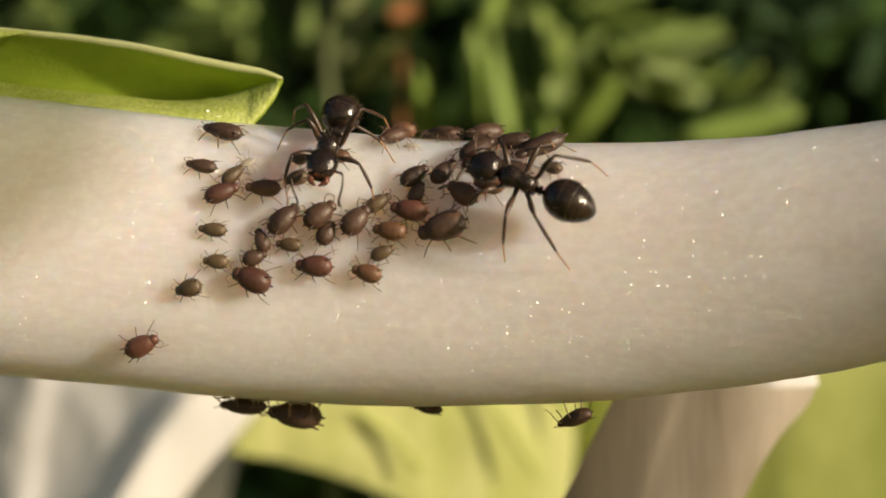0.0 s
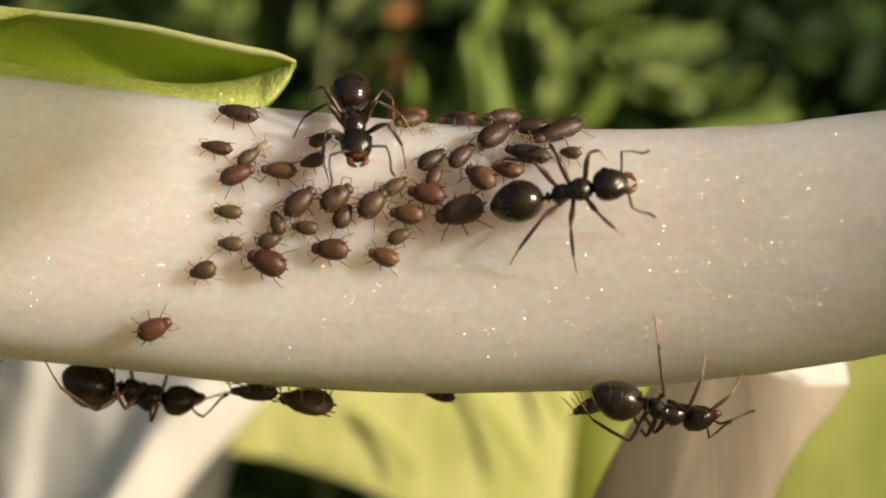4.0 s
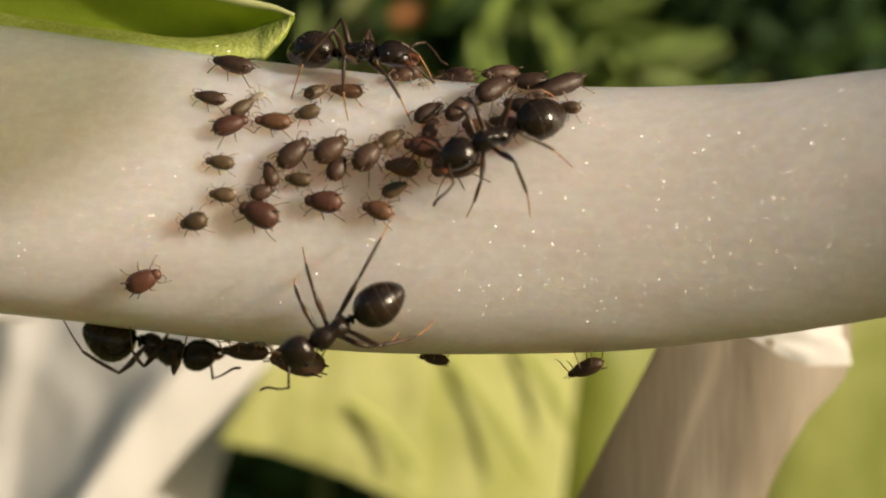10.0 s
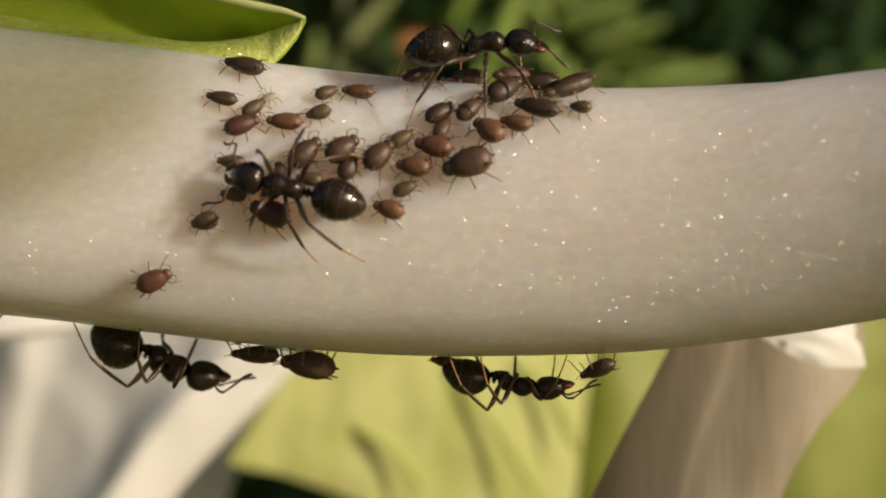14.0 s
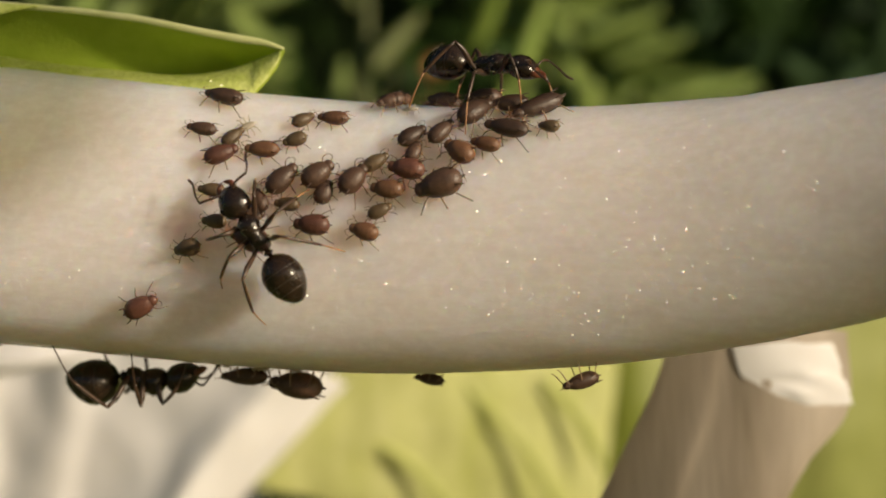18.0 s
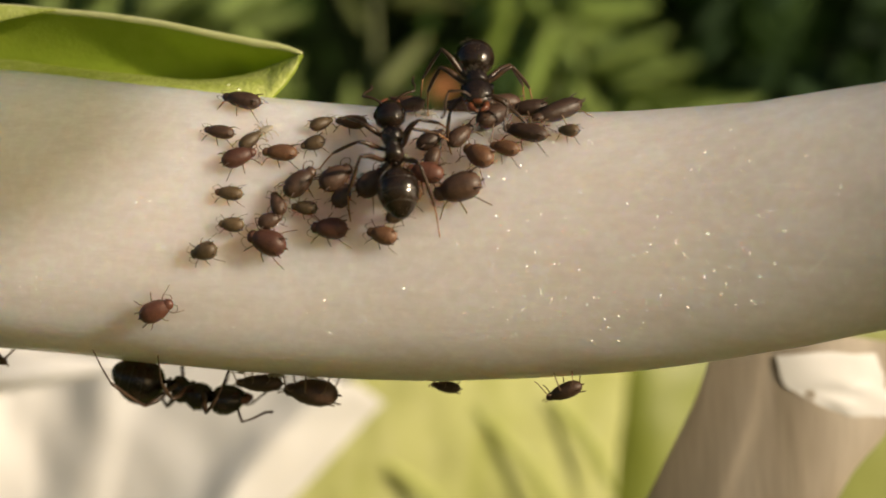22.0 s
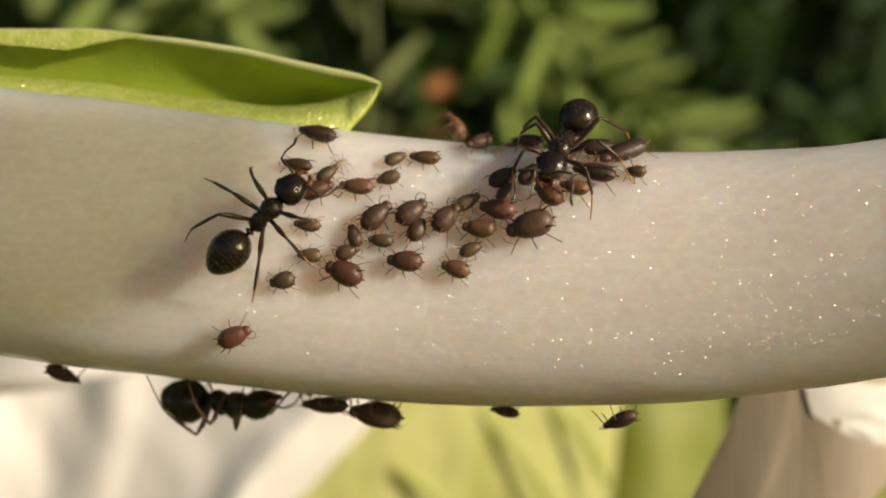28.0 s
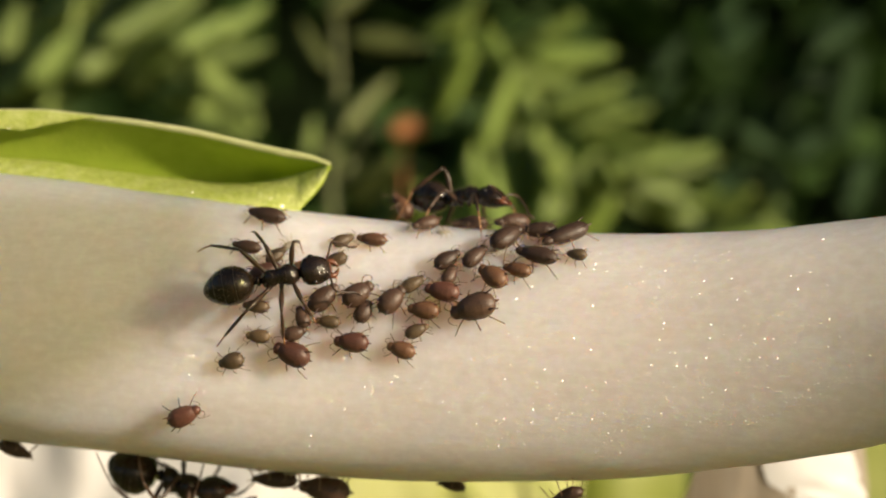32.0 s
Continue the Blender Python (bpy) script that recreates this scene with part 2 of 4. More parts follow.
def tube(bm, points, radii, sides=7):
    points = [Vector(p) for p in points]
    loops = []
    for i, p in enumerate(points):
        d = (points[min(i + 1, len(points) - 1)] - points[max(i - 1, 0)]).normalized()
        a = d.cross(Vector((0.31, 0.22, 0.92))).normalized()
        b = d.cross(a)
        loops.append([p + radii[i] * (math.cos(t) * a + math.sin(t) * b) for t in (2 * math.pi * k / sides for k in range(sides))])
    rings(bm, loops)
    bmesh.ops.recalc_face_normals(bm, faces=bm.faces)
    return bm


def spline(points, count):
    """A smooth line of `count` points through the given ones."""
    pts = [Vector(p) for p in points]
    pts = [2 * pts[0] - pts[1], *pts, 2 * pts[-1] - pts[-2]]
    out = []
    for k in range(count):
        s = k / (count - 1) * (len(pts) - 3)
        i = min(int(s), len(pts) - 4)
        t, (a, b, c, d) = s - i, pts[i:i + 4]
        out.append(0.5 * (2 * b + (c - a) * t + (2 * a - 5 * b + 4 * c - d) * t * t + (3 * b - a - 3 * c + d) * t ** 3))
    return out


def sheet(lines, across=20, along=24, thick=0.25, ripple=0.0, seed=0):
    """A petal or leaf blade: a smooth skin over a few guide lines, with a thickness and a slight ripple."""
    grid = [spline(line, along) for line in lines]
    grid = list(zip(*[spline(column, across) for column in zip(*grid)]))
    grid = [[Vector(p) for p in row] for row in grid]
    bm = bmesh.new()
    rows, cols = len(grid), len(grid[0])
    front, back = [], []
    for i in range(rows):
        f, k = [], []
        for j in range(cols):
            du = grid[min(i + 1, rows - 1)][j] - grid[max(i - 1, 0)][j]
            dv = grid[i][min(j + 1, cols - 1)] - grid[i][max(j - 1, 0)]
            n = du.cross(dv)
            n = n.normalized() if n.length > 1e-9 else Vector((0, -1, 0))
            p = grid[i][j] + n * ripple * noise.noise(grid[i][j] * 0.35 + Vector((seed, 0, 0)))
            edge = 0.35 if i in (0, rows - 1) or j in (0, cols - 1) else 1.0
            f.append(bm.verts.new(p + n * thick * edge / 2))
            k.append(bm.verts.new(p - n * thick * edge / 2))
        front.append(f)
        back.append(k)
    for i in range(rows - 1):
        for j in range(cols - 1):
            bm.faces.new((front[i][j], front[i][j + 1], front[i + 1][j + 1], front[i + 1][j]))
            bm.faces.new((back[i][j], back[i + 1][j], back[i + 1][j + 1], back[i][j + 1]))
    rim = [(i, 0) for i in range(rows)] + [(rows - 1, j) for j in range(1, cols)]
    rim += [(i, cols - 1) for i in range(rows - 2, -1, -1)] + [(0, j) for j in range(cols - 2, 0, -1)]
    for (a, b), (c, d) in zip(rim, rim[1:] + rim[:1]):
        wall = bm.faces.new((front[a][b], back[a][b], back[c][d], front[c][d]))
        for line in wall.edges:
            line.smooth = False
    bmesh.ops.recalc_face_normals(bm, faces=bm.faces)
    return bm


# ---- the stalk ----
TOP = np.poly1d([-1.80345e-07, -1.96738e-06, 0.000223439, 0.00538697, -0.092455, 4.42442])
BOTTOM = np.poly1d([-1.53516e-07, -4.60918e-06, 0.00019728, 0.00899325, -0.0120502, -3.45077])
DEPTH = 3.0


def stalk_point(x, phi):
    """A point of the stalk's skin: phi is 0 on the side towards the camera, 90 on top, -90 below."""
    xx = max(-25.0, min(25.0, x))
    rise = 8.5 * math.sin(math.pi / 2 * (max(25.0, min(x, 37.0)) - 25) / 12) ** 2 + 0.8 * max(0.0, x - 36)
    top, low = float(TOP(xx)) + rise, float(BOTTOM(xx)) + rise
    a = radians(phi)
    return Vector((x, -0.009 * max(0.0, min(x, 26.0) + 6) ** 2 - 0.004 * max(0.0, min(x, 26.0) - 3) ** 2 - DEPTH * math.copysign(abs(math.cos(a)) ** 0.72, math.cos(a)), (top + low) / 2 + (top - low) / 2 * math.sin(a)))


def on_stalk(x, phi, heading, size=(1, 1, 1), lift=0.0, pitch=0.0):
    """The pose of a creature that stands on the skin; heading is counted from the stalk's length towards its top."""
    p = stalk_point(x, phi)
    along = (stalk_point(x + 0.01, phi) - stalk_point(x - 0.01, phi)).normalized()
    up = stalk_point(x, phi + 0.1) - stalk_point(x, phi - 0.1)
    up = (up - along * up.dot(along)).normalized()
    n = along.cross(up)
    h, q = radians(heading), radians(pitch)
    level = math.cos(h) * along + math.sin(h) * up
    ahead, over = math.cos(q) * level + math.sin(q) * n, math.cos(q) * n - math.sin(q) * level
    turn = Matrix((ahead, n.cross(level), over)).transposed()
    return Matrix.LocRotScale((p + n * (lift + 0.9) - over * 0.9) * MM if pitch else (p + n * lift) * MM, turn.to_quaternion(), Vector(size))


bm = bmesh.new()
loops = []
for i in range(171):
    x = -32 + i * 0.5 + 0.75 * max(0, i - 116)
    loop = []
    for k in range(72):
        p = stalk_point(x, 360 * k / 72)
        q = Vector((x * 0.12, p.y * 0.5, p.z * 0.5))
        n = (p - (stalk_point(x, 90) + stalk_point(x, -90)) / 2) * 0.15
        p += n * 0.10 * noise.noise(q * 2.2) + n * 0.05 * noise.noise(Vector((x * 0.15, p.y * 2.6, p.z * 2.6)))
        loop.append(p)
    loops.append(loop)
rings(bm, loops)
bmesh.ops.recalc_face_normals(bm, faces=bm.faces)
stalk = part("flower_stalk", bm, STALK)
tagged(stalk, "pale cream-white fleshy flower stalk with a satin skin", "stalk")
end = (stalk_point(93, 90) + stalk_point(93, -90)) / 2
line = spline([end - Vector((2, 0, 1.6)), end + Vector((4, -9, 4)), end + Vector((9, -24, 2)), end + Vector((12, -36, -14)), end + Vector((13, -39, -60)), end + Vector((13, -40, -150)), (end.x + 13, end.y - 40, -335)], 48)
part("stalk_base", tube(bmesh.new(), line, [3.1 + 0.03 * i for i in range(48)], 20), STALK, stalk, "lower end of the stalk, rooted in the lawn")


def rooted(thing, line, radius, mat):
    """The stem that carries a leaf or petal down to the ground."""
    part("stem", tube(bmesh.new(), spline([*line, (line[-1][0] * 1.15, line[-1][1] + 6, -335)], 24), [radius * (0.6 + 0.03 * i) for i in range(24)], 8), mat, thing)


# the cupped green bract that springs from the stalk's upper edge
def cup(x, s):
    """A point of the cup: s runs from the upper rim (0) down the hollow to the crease (0.5) and on to the lower edge (1)."""
    hi = float(np.interp(x, [-30, -24, -20, -15.7, -13.2, -11.4, -10.3, -8.5, -6.7, -5.6, -4.7, -4.11], [7.7, 8.2, 8.3, 8.22, 8.2, 7.97, 7.84, 7.54, 7.1, 6.85, 6.68, 6.46]))
    lo = max(float(TOP(max(x, -25))) - 0.30, float(np.interp(x, [-5.3, -5.02, -4.64, -4.31, -4.18, -4.11], [4.5, 5.02, 5.42, 5.88, 6.18, 6.42])))
    crease = float(np.interp(x, [-30, -16, -13, -12, -10.6, -9.36, -7.93, -7.04, -5.98, -5.09, -4.34, -4.11], [7.3, 6.85, 6.62, 6.45, 6.29, 6.14, 5.97, 5.95, 6.07, 6.25, 6.38, 6.44]))
    crease = max(crease, lo + 0.02)
    deep = float(np.interp(x, [-30, -18, -12, -8, -6, -4.8, -4.11], [0.3, 0.42, 0.72, 1.1, 0.95, 0.4, 0.06]))
    if s < 0.5:
        k = s * 2
        return Vector((x, -0.35 + deep * (1.5 * math.sin(k * math.pi / 2)), hi + (crease - hi) * k ** 1.1))
    k = s * 2 - 1
    return Vector((x, -0.35 + deep * (1.5 - 2.0 * math.sin(k * math.pi / 2)), crease + (lo - crease) * k ** 1.3))


xs = [-30 + 25.89 * (1 - (1 - i / 60) ** 1.6) for i in range(61)]
lines = [[cup(x, s / 16) for x in xs] for s in range(17)]
bract = part("bract", sheet(lines, across=48, along=110, thick=0.10, ripple=0.03, seed=3), BRACT)
tagged(bract, "fresh yellow-green cupped bract with a sparkling lower lip", "leaf")
bm = tube(bmesh.new(), spline([cup(x, 0.0) + Vector((0, 0.02, 0.02)) for x in xs], 60), [(0.085 + 0.055 * max(0, i - 24) / 35) * min(1, 0.3 + i / 20) * min(1, 0.35 + (59 - i) / 14) for i in range(60)], 8)
part("rim", bm, BRACT_RIM, bract, "pale yellow translucent upper rim")
near = Vector((0, -0.07, 0.08))
lines = [[cup(-26 + 21.8 * (1 - (1 - i / 40) ** 1.5), 0.5 + 0.5 * s / 6) + near for i in range(41)] for s in range(7)]
part("lip", sheet(lines, across=14, along=90, thick=0.06, ripple=0.04, seed=4), BRACT_LIP, bract, "pale lower lip with glittering cells")
lines = []
for s in range(4):
    lines.append([])
    for i in range(31):
        x = -23 + 11.4 * i / 30
        w = float(np.interp(x, [-23, -17, -14.4, -13.8, -11.6], [0.35, 0.42, 0.62, 0.66, 0.03]))
        lines[-1].append(cup(x, 0) + Vector((0, -0.09 - 0.10 * math.sin(math.pi * s / 4), 0.04 - w * s / 3)))
part("folded_margin", sheet(lines, across=12, along=50, thick=0.05, ripple=0.03, seed=9), BRACT_LIP, bract, "pale folded margin of the bract")

# ---- petals and leaves close behind the stalk ----
broad_petal = petal = empty("white_petal", "broad white petal with soft folds and grey shade", "petal")
part("blade", sheet([[(-48, 44, 1), (-50, 44, -12), (-56, 44, -32)], [(-34.2, 43.4, 1), (-37.7, 43.4, -12), (-44, 43.4, -32)], [(-30.6, 45.4, 1), (-31.0, 45.4, -12.7), (-31.6, 45.4, -32)],
                     [(-27.8, 45.8, 1), (-29.1, 45.8, -12.8), (-31, 45.8, -32)], [(-23.6, 45, 1), (-25.9, 45, -12.7), (-29.4, 45, -32)], [(-20.5, 45.2, 1), (-23.5, 45.2, -12.8), (-28, 45.2, -32)],
                     [(-12.4, 44.9, 0), (-19.4, 44.7, -12.6), (-30, 44.7, -32)], [(-9.4, 43.9, -4.4), (-16.3, 43.7, -12.3), (-29.6, 43.9, -32)]],
                    across=64, along=30, thick=0.3, ripple=0.3, seed=5), PETAL, petal)
part("curled_edge", sheet([[(-9.5, 43.8, -4.4), (-16.4, 43.6, -12.3), (-29.7, 43.8, -32)], [(-7.9, 45.0, -5.0), (-14.7, 45.0, -12.5), (-29.2, 45.4, -31.6)], [(-6.6, 47.4, -6.2), (-13.1, 47.2, -12.9), (-28.6, 47.4, -31)]],
                          across=14, along=30, thick=0.3, ripple=0.2, seed=5), PETAL, petal, "bright curled edge of the petal")
rooted(petal, [(-31, 45, -31), (-32, 46, -60), (-33, 48, -120)], 1.6, VEIN)
petal = part("white_petal", sheet([[(-46, 29, -1.0), (-29, 32.4, -2.2), (-20.8, 35.2, -3.0)], [(-46, 28.6, -3.4), (-29, 32.0, -3.3), (-20.9, 34.9, -3.25)],
                                   [(-46, 28.0, -5.2), (-29, 31.6, -4.2), (-21.0, 34.6, -3.45)], [(-46, 29, -7.4), (-29, 32.8, -4.95), (-21.1, 35.0, -3.65)]],
                                  across=20, along=30, thick=0.12, ripple=0.06, seed=6), PETAL)
tagged(petal, "narrow white petal tip lying under the stalk", "petal")
rooted(petal, [(-45, 28.6, -3.5), (-54, 26, -14), (-62, 24, -70), (-63, 26, -150)], 1.2, VEIN)
petal = part("white_petal", sheet([[(-34, 62, -6), (-32, 62, -20), (-32, 62, -34)], [(-25, 64, -6), (-25, 64, -20), (-27, 64, -34)],
                                   [(-15, 68, -6), (-19, 67, -18), (-23, 66, -34)]],
                                  across=20, along=24, thick=0.3, ripple=0.3, seed=8), PETAL)
tagged(petal, "pointed white petal behind the broad petal", "petal")
rooted(petal, [(-27, 64, -33), (-28, 66, -70), (-29, 68, -140)], 1.5, VEIN)

withered = empty("withered_petal", "curled tan-brown withered petal with a white folded rim", "petal")
part("blade", sheet([[(8.26, 8.00, -1.23), (7.45, 7.98, -3.46), (6.25, 7.95, -5.80), (4.70, 7.95, -8.75), (2.98, 7.95, -11.74)],
                     [(9.20, 8.27, -1.22), (8.43, 8.25, -3.83), (7.38, 8.22, -6.42), (6.18, 8.22, -8.79), (4.59, 8.22, -11.78)],
                     [(9.93, 8.41, -1.22), (9.31, 8.39, -4.03), (8.36, 8.36, -6.35), (7.63, 8.36, -8.80), (6.51, 8.36, -11.80)],
                     [(10.38, 8.65, -1.22), (9.80, 8.63, -4.24), (8.84, 8.60, -6.55), (8.15, 8.60, -8.83), (7.02, 8.60, -11.85)],
                     [(11.12, 8.79, -1.21), (10.59, 8.77, -4.25), (9.67, 8.74, -6.56), (8.90, 8.74, -8.85), (7.84, 8.74, -11.87)],
                     [(11.86, 8.95, -1.21), (11.44, 8.93, -4.11), (10.81, 8.90, -6.17), (9.79, 8.90, -8.49), (8.88, 8.90, -11.90)],
                     [(12.42, 9.17, -1.21), (11.99, 9.15, -4.26), (11.45, 9.12, -6.39), (10.67, 9.12, -8.72), (9.84, 9.12, -11.94)],
                     [(13.57, 9.65, -1.41), (13.38, 9.63, -4.49), (12.40, 9.60, -6.74), (11.36, 9.60, -8.83), (10.63, 9.60, -12.05)],
                     [(14.91, 10.35, -1.61), (14.82, 10.33, -4.53), (13.30, 10.30, -6.50), (11.94, 10.30, -8.97), (11.20, 10.30, -12.20)]], across=72, along=44, thick=0.08, ripple=0.10, seed=11), WITHERED, withered)
part("rim", sheet([[(10.37, 8.61, -2.02), (11.31, 8.79, -1.98), (12.42, 9.17, -1.92), (13.32, 9.49, -2.02), (14.27, 9.94, -2.02)],
                   [(10.64, 8.68, -3.03), (11.51, 8.81, -2.93), (12.50, 9.11, -2.92), (13.54, 9.57, -2.93), (14.53, 10.02, -2.73)],
                   [(11.06, 8.76, -3.32), (11.85, 8.96, -3.36), (12.63, 9.25, -3.37), (13.61, 9.54, -3.29), (14.69, 10.15, -3.19)],
                   [(11.52, 8.86, -3.58), (12.22, 9.09, -3.73), (12.93, 9.25, -3.82), (13.86, 9.73, -3.79), (14.85, 10.13, -3.68)],
                   [(11.93, 9.03, -3.85), (12.52, 9.24, -4.06), (13.19, 9.47, -4.28), (14.06, 9.87, -4.34), (15.03, 10.26, -4.31)]], across=34, along=44, thick=0.05, ripple=0.10, seed=11), PETAL, withered,
     "bright white folded rim")

rooted(withered, [(4.5, 8.7, -11), (2, 12, -30), (0, 18, -70), (-1, 24, -150)], 0.7, WITHERED)

leaf = empty("lily_leaf", "broad lime-yellow leaf with faint veins in sunlight", "leaf")
part("blade", sheet([[(-16.6, 53, -13.7), (-12.6, 53, -7.4), (-6, 53, 0)], [(-11.7, 56, -15.3), (-6, 56, -8), (-2, 56, 0)],
                     [(-3.6, 60, -19.6), (1.5, 60, -9), (3, 60, 0)], [(7.4, 66, -30), (9.4, 65, -13), (11.2, 64, 0)]],
                    across=44, along=30, thick=0.3, ripple=0.3, seed=15), LIME, leaf)
for a, c in (((-8.7, 55.5, -10.5), (-2.6, 57.2, -16.5)), ((-1.8, 57.8, -6.9), (5.9, 60.2, -17.4)), ((4.1, 60.2, -6.7), (9.0, 62.0, -14.2))):
    a, c = Vector(a), Vector(c)
    bm = tube(bmesh.new(), spline([a, (a + c) / 2 + Vector((0.5, 0.05, 0.4)), c], 14), [0.5 * math.sin(math.pi * (k + 0.6) / 14.2) ** 0.5 for k in range(14)], 12)
    for v in bm.verts:
        level = a.y + (c.y - a.y) * (v.co - a).dot(c - a) / (c - a).length_squared
        v.co.y = level + 0.05 + 0.2 * (v.co.y - level)
    part("vein", bm, VEIN, leaf)
rooted(leaf, [(6, 66, -28), (5, 68, -70), (4, 70, -140)], 1.8, VEIN)
leaf = part("grass_leaf", sheet([[(6.0, 68, 0), (6.6, 68, -10), (5.4, 68, -28)], [(11.6, 67, 0), (12.2, 67, -10), (11.0, 67, -28)],
                                 [(19.5, 71, 0), (19.5, 71, -10), (18.4, 71, -28)]], across=16, along=24, thick=0.3, ripple=0.2, seed=17), STRIP)
tagged(leaf, "upright folded mid-green strap leaf", "leaf")
rooted(leaf, [(11, 68, -27), (10.5, 70, -70), (10, 74, -140)], 1.8, STRIP)
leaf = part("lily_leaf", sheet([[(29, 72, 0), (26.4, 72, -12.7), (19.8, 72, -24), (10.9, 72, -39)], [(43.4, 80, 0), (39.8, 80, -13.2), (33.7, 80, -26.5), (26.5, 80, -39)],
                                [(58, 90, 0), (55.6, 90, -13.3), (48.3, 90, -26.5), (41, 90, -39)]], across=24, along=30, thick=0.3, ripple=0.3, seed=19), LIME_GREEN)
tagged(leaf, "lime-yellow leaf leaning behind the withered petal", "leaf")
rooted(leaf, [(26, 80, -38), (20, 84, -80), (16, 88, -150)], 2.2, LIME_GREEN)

# unseen leaf added nearer and above, cut to shade one end of the stalk
edge = [(-21.5, -1.4), (-17.5, -0.8), (-13.4, 0.6), (-11.4, 1.7), (-10.2, 2.8), (-9.5, 4.1), (-9.1, 5.4), (-9.4, 7.2)]
shade_leaf = part("overhanging_leaf", sheet([[Vector((x, -2.4 + 0.05 * z * z, z)) + SUN * 37 for x, z in edge],
                                             [Vector((x - 5 - 0.1 * (x + 9.4), -2.0, min(8.4, z + 9 + 0.1 * x))) + SUN * 39 for x, z in edge]],
                                            across=14, along=40, thick=0.3, ripple=0.3, seed=23), THIN_LEAF)
tagged(shade_leaf, "unseen see-through green leaf added to shade one end of the stalk", "leaf")
rooted(shade_leaf, [(21, -24, 17), (30, -30, 42), (52, -6, 62), (76, 30, 50), (84, 44, -20), (86, 50, -120)], 0.8, STRIP)

# ---- ground, hedge and ferns in the blurred distance ----
bm = bmesh.new()
n = 40
verts = [[bm.verts.new(((i / n - 0.5) * 60000, -30000 + 60000 * j / n, -330 + (14 * noise.noise(Vector((i * 0.7, j * 0.7, 0))))))
          for j in range(n + 1)] for i in range(n + 1)]
for i in range(n):
    for j in range(n):
        bm.faces.new((verts[i][j], verts[i + 1][j], verts[i + 1][j + 1], verts[i][j + 1]))
ground = part("ground", bm, GROUND_BOUNCE)
tagged(ground, "unseen green lawn, coloured to bounce light under the stalk", "ground", kind="structure")


def blade(length, width, bend=0.15, fold=0.12, thick=0.3):
    """One leaflet along +x, pointed, slightly folded and bent, as a thin closed body."""
    bm = bmesh.new()
    loops = []
    for i in range(9):
        s = i / 8
        w = width / 2 * (math.sin(math.pi * min(1.0, s ** 0.75 * 0.97 + 0.02)) ** 0.8) + 0.02 * length
        x, z = s * length, -bend * length * s * s
        loops.append([(x, -w, z + fold * w), (x, 0, z - thick * 0.5), (x, w, z + fold * w), (x, 0, z + thick * 0.5)])
    rings(bm, loops)
    bmesh.ops.recalc_face_normals(bm, faces=bm.faces)
    return bm


rng = random.Random(7)
bm = bmesh.new()
for k in range(2600):
    x, z = rng.uniform(-330, 330), rng.uniform(-330, 330)
    y = 330 + 90 * rng.random() + 40 * noise.noise(Vector((x, 0, z)) * 0.012)
    m = pose(x, y, z, rng.uniform(0, 360), rng.uniform(-60, 60), rng.uniform(0, 360))
    l, w = rng.uniform(14, 34), rng.uniform(5, 11)
    a, b, c, d, e = (bm.verts.new(m @ Vector(p)) for p in ((0, 0, 0), (l * 0.45, -w / 2, 1), (l, 0, -2), (l * 0.45, w / 2, 1), (l * 0.4, 0, -1)))
    for tri in ((a, b, e), (b, c, e), (c, d, e), (d, a, e)):
        bm.faces.new(tri)
for k in range(11000):
    x, s = rng.uniform(-1520, 1520), rng.random()
    if s < 0.42:
        place = (x, 452 - 34 * rng.random(), rng.uniform(-335, 720))
    elif s < 0.62:
        a = rng.uniform(0, math.pi)
        place = (x, 640 - 190 * math.cos(a), 705 + (95 + 30 * rng.random()) * math.sin(a))
    elif s < 0.94:
        place = (x, 828 + 34 * rng.random(), rng.uniform(-335, 720))
    else:
        place = (math.copysign(1515 + 25 * rng.random(), x), rng.uniform(450, 830), rng.uniform(-335, 760))
    m = pose(*place, rng.uniform(0, 360), rng.uniform(-60, 60), rng.uniform(0, 360))
    l, w = rng.uniform(40, 85), rng.uniform(18, 36)
    a, b, c, d, e = (bm.verts.new(m @ Vector(p)) for p in ((0, 0, 0), (l * 0.45, -w / 2, 2), (l, 0, -4), (l * 0.45, w / 2, 2), (l * 0.4, 0, -2)))
    for tri in ((a, b, e), (b, c, e), (c, d, e), (d, a, e)):
        bm.faces.new(tri)
hedge = part("hedge_leaves", bm, FERN_SHADE_GREEN, smooth=False)
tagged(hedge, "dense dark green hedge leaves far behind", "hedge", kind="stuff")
bm = bmesh.new()
def hedge_loop(x, i):
    """The outline of the hedge, cut across at x: front, rounded top and back."""
    wave = lambda k: 30 * noise.noise(Vector((i * 0.8, k, 0)))
    front = [(x, 470 + wave(j), -340 + 60 * j) for j in range(18)]
    crown = [(x, 640 - 170 * math.cos(math.pi * k / 8), 690 + 90 * math.sin(math.pi * k / 8) + wave(20 + k)) for k in range(1, 8)]
    return front + crown + [(x, 810 + wave(40 + j), 680 - 60 * j) for j in range(18)]


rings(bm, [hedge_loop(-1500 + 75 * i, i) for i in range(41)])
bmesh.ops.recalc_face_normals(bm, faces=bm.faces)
tagged(part("hedge_core", bm, HEDGE_SHADE), "inside of the hedge, its shade put in as near-black", "hedge", kind="structure")


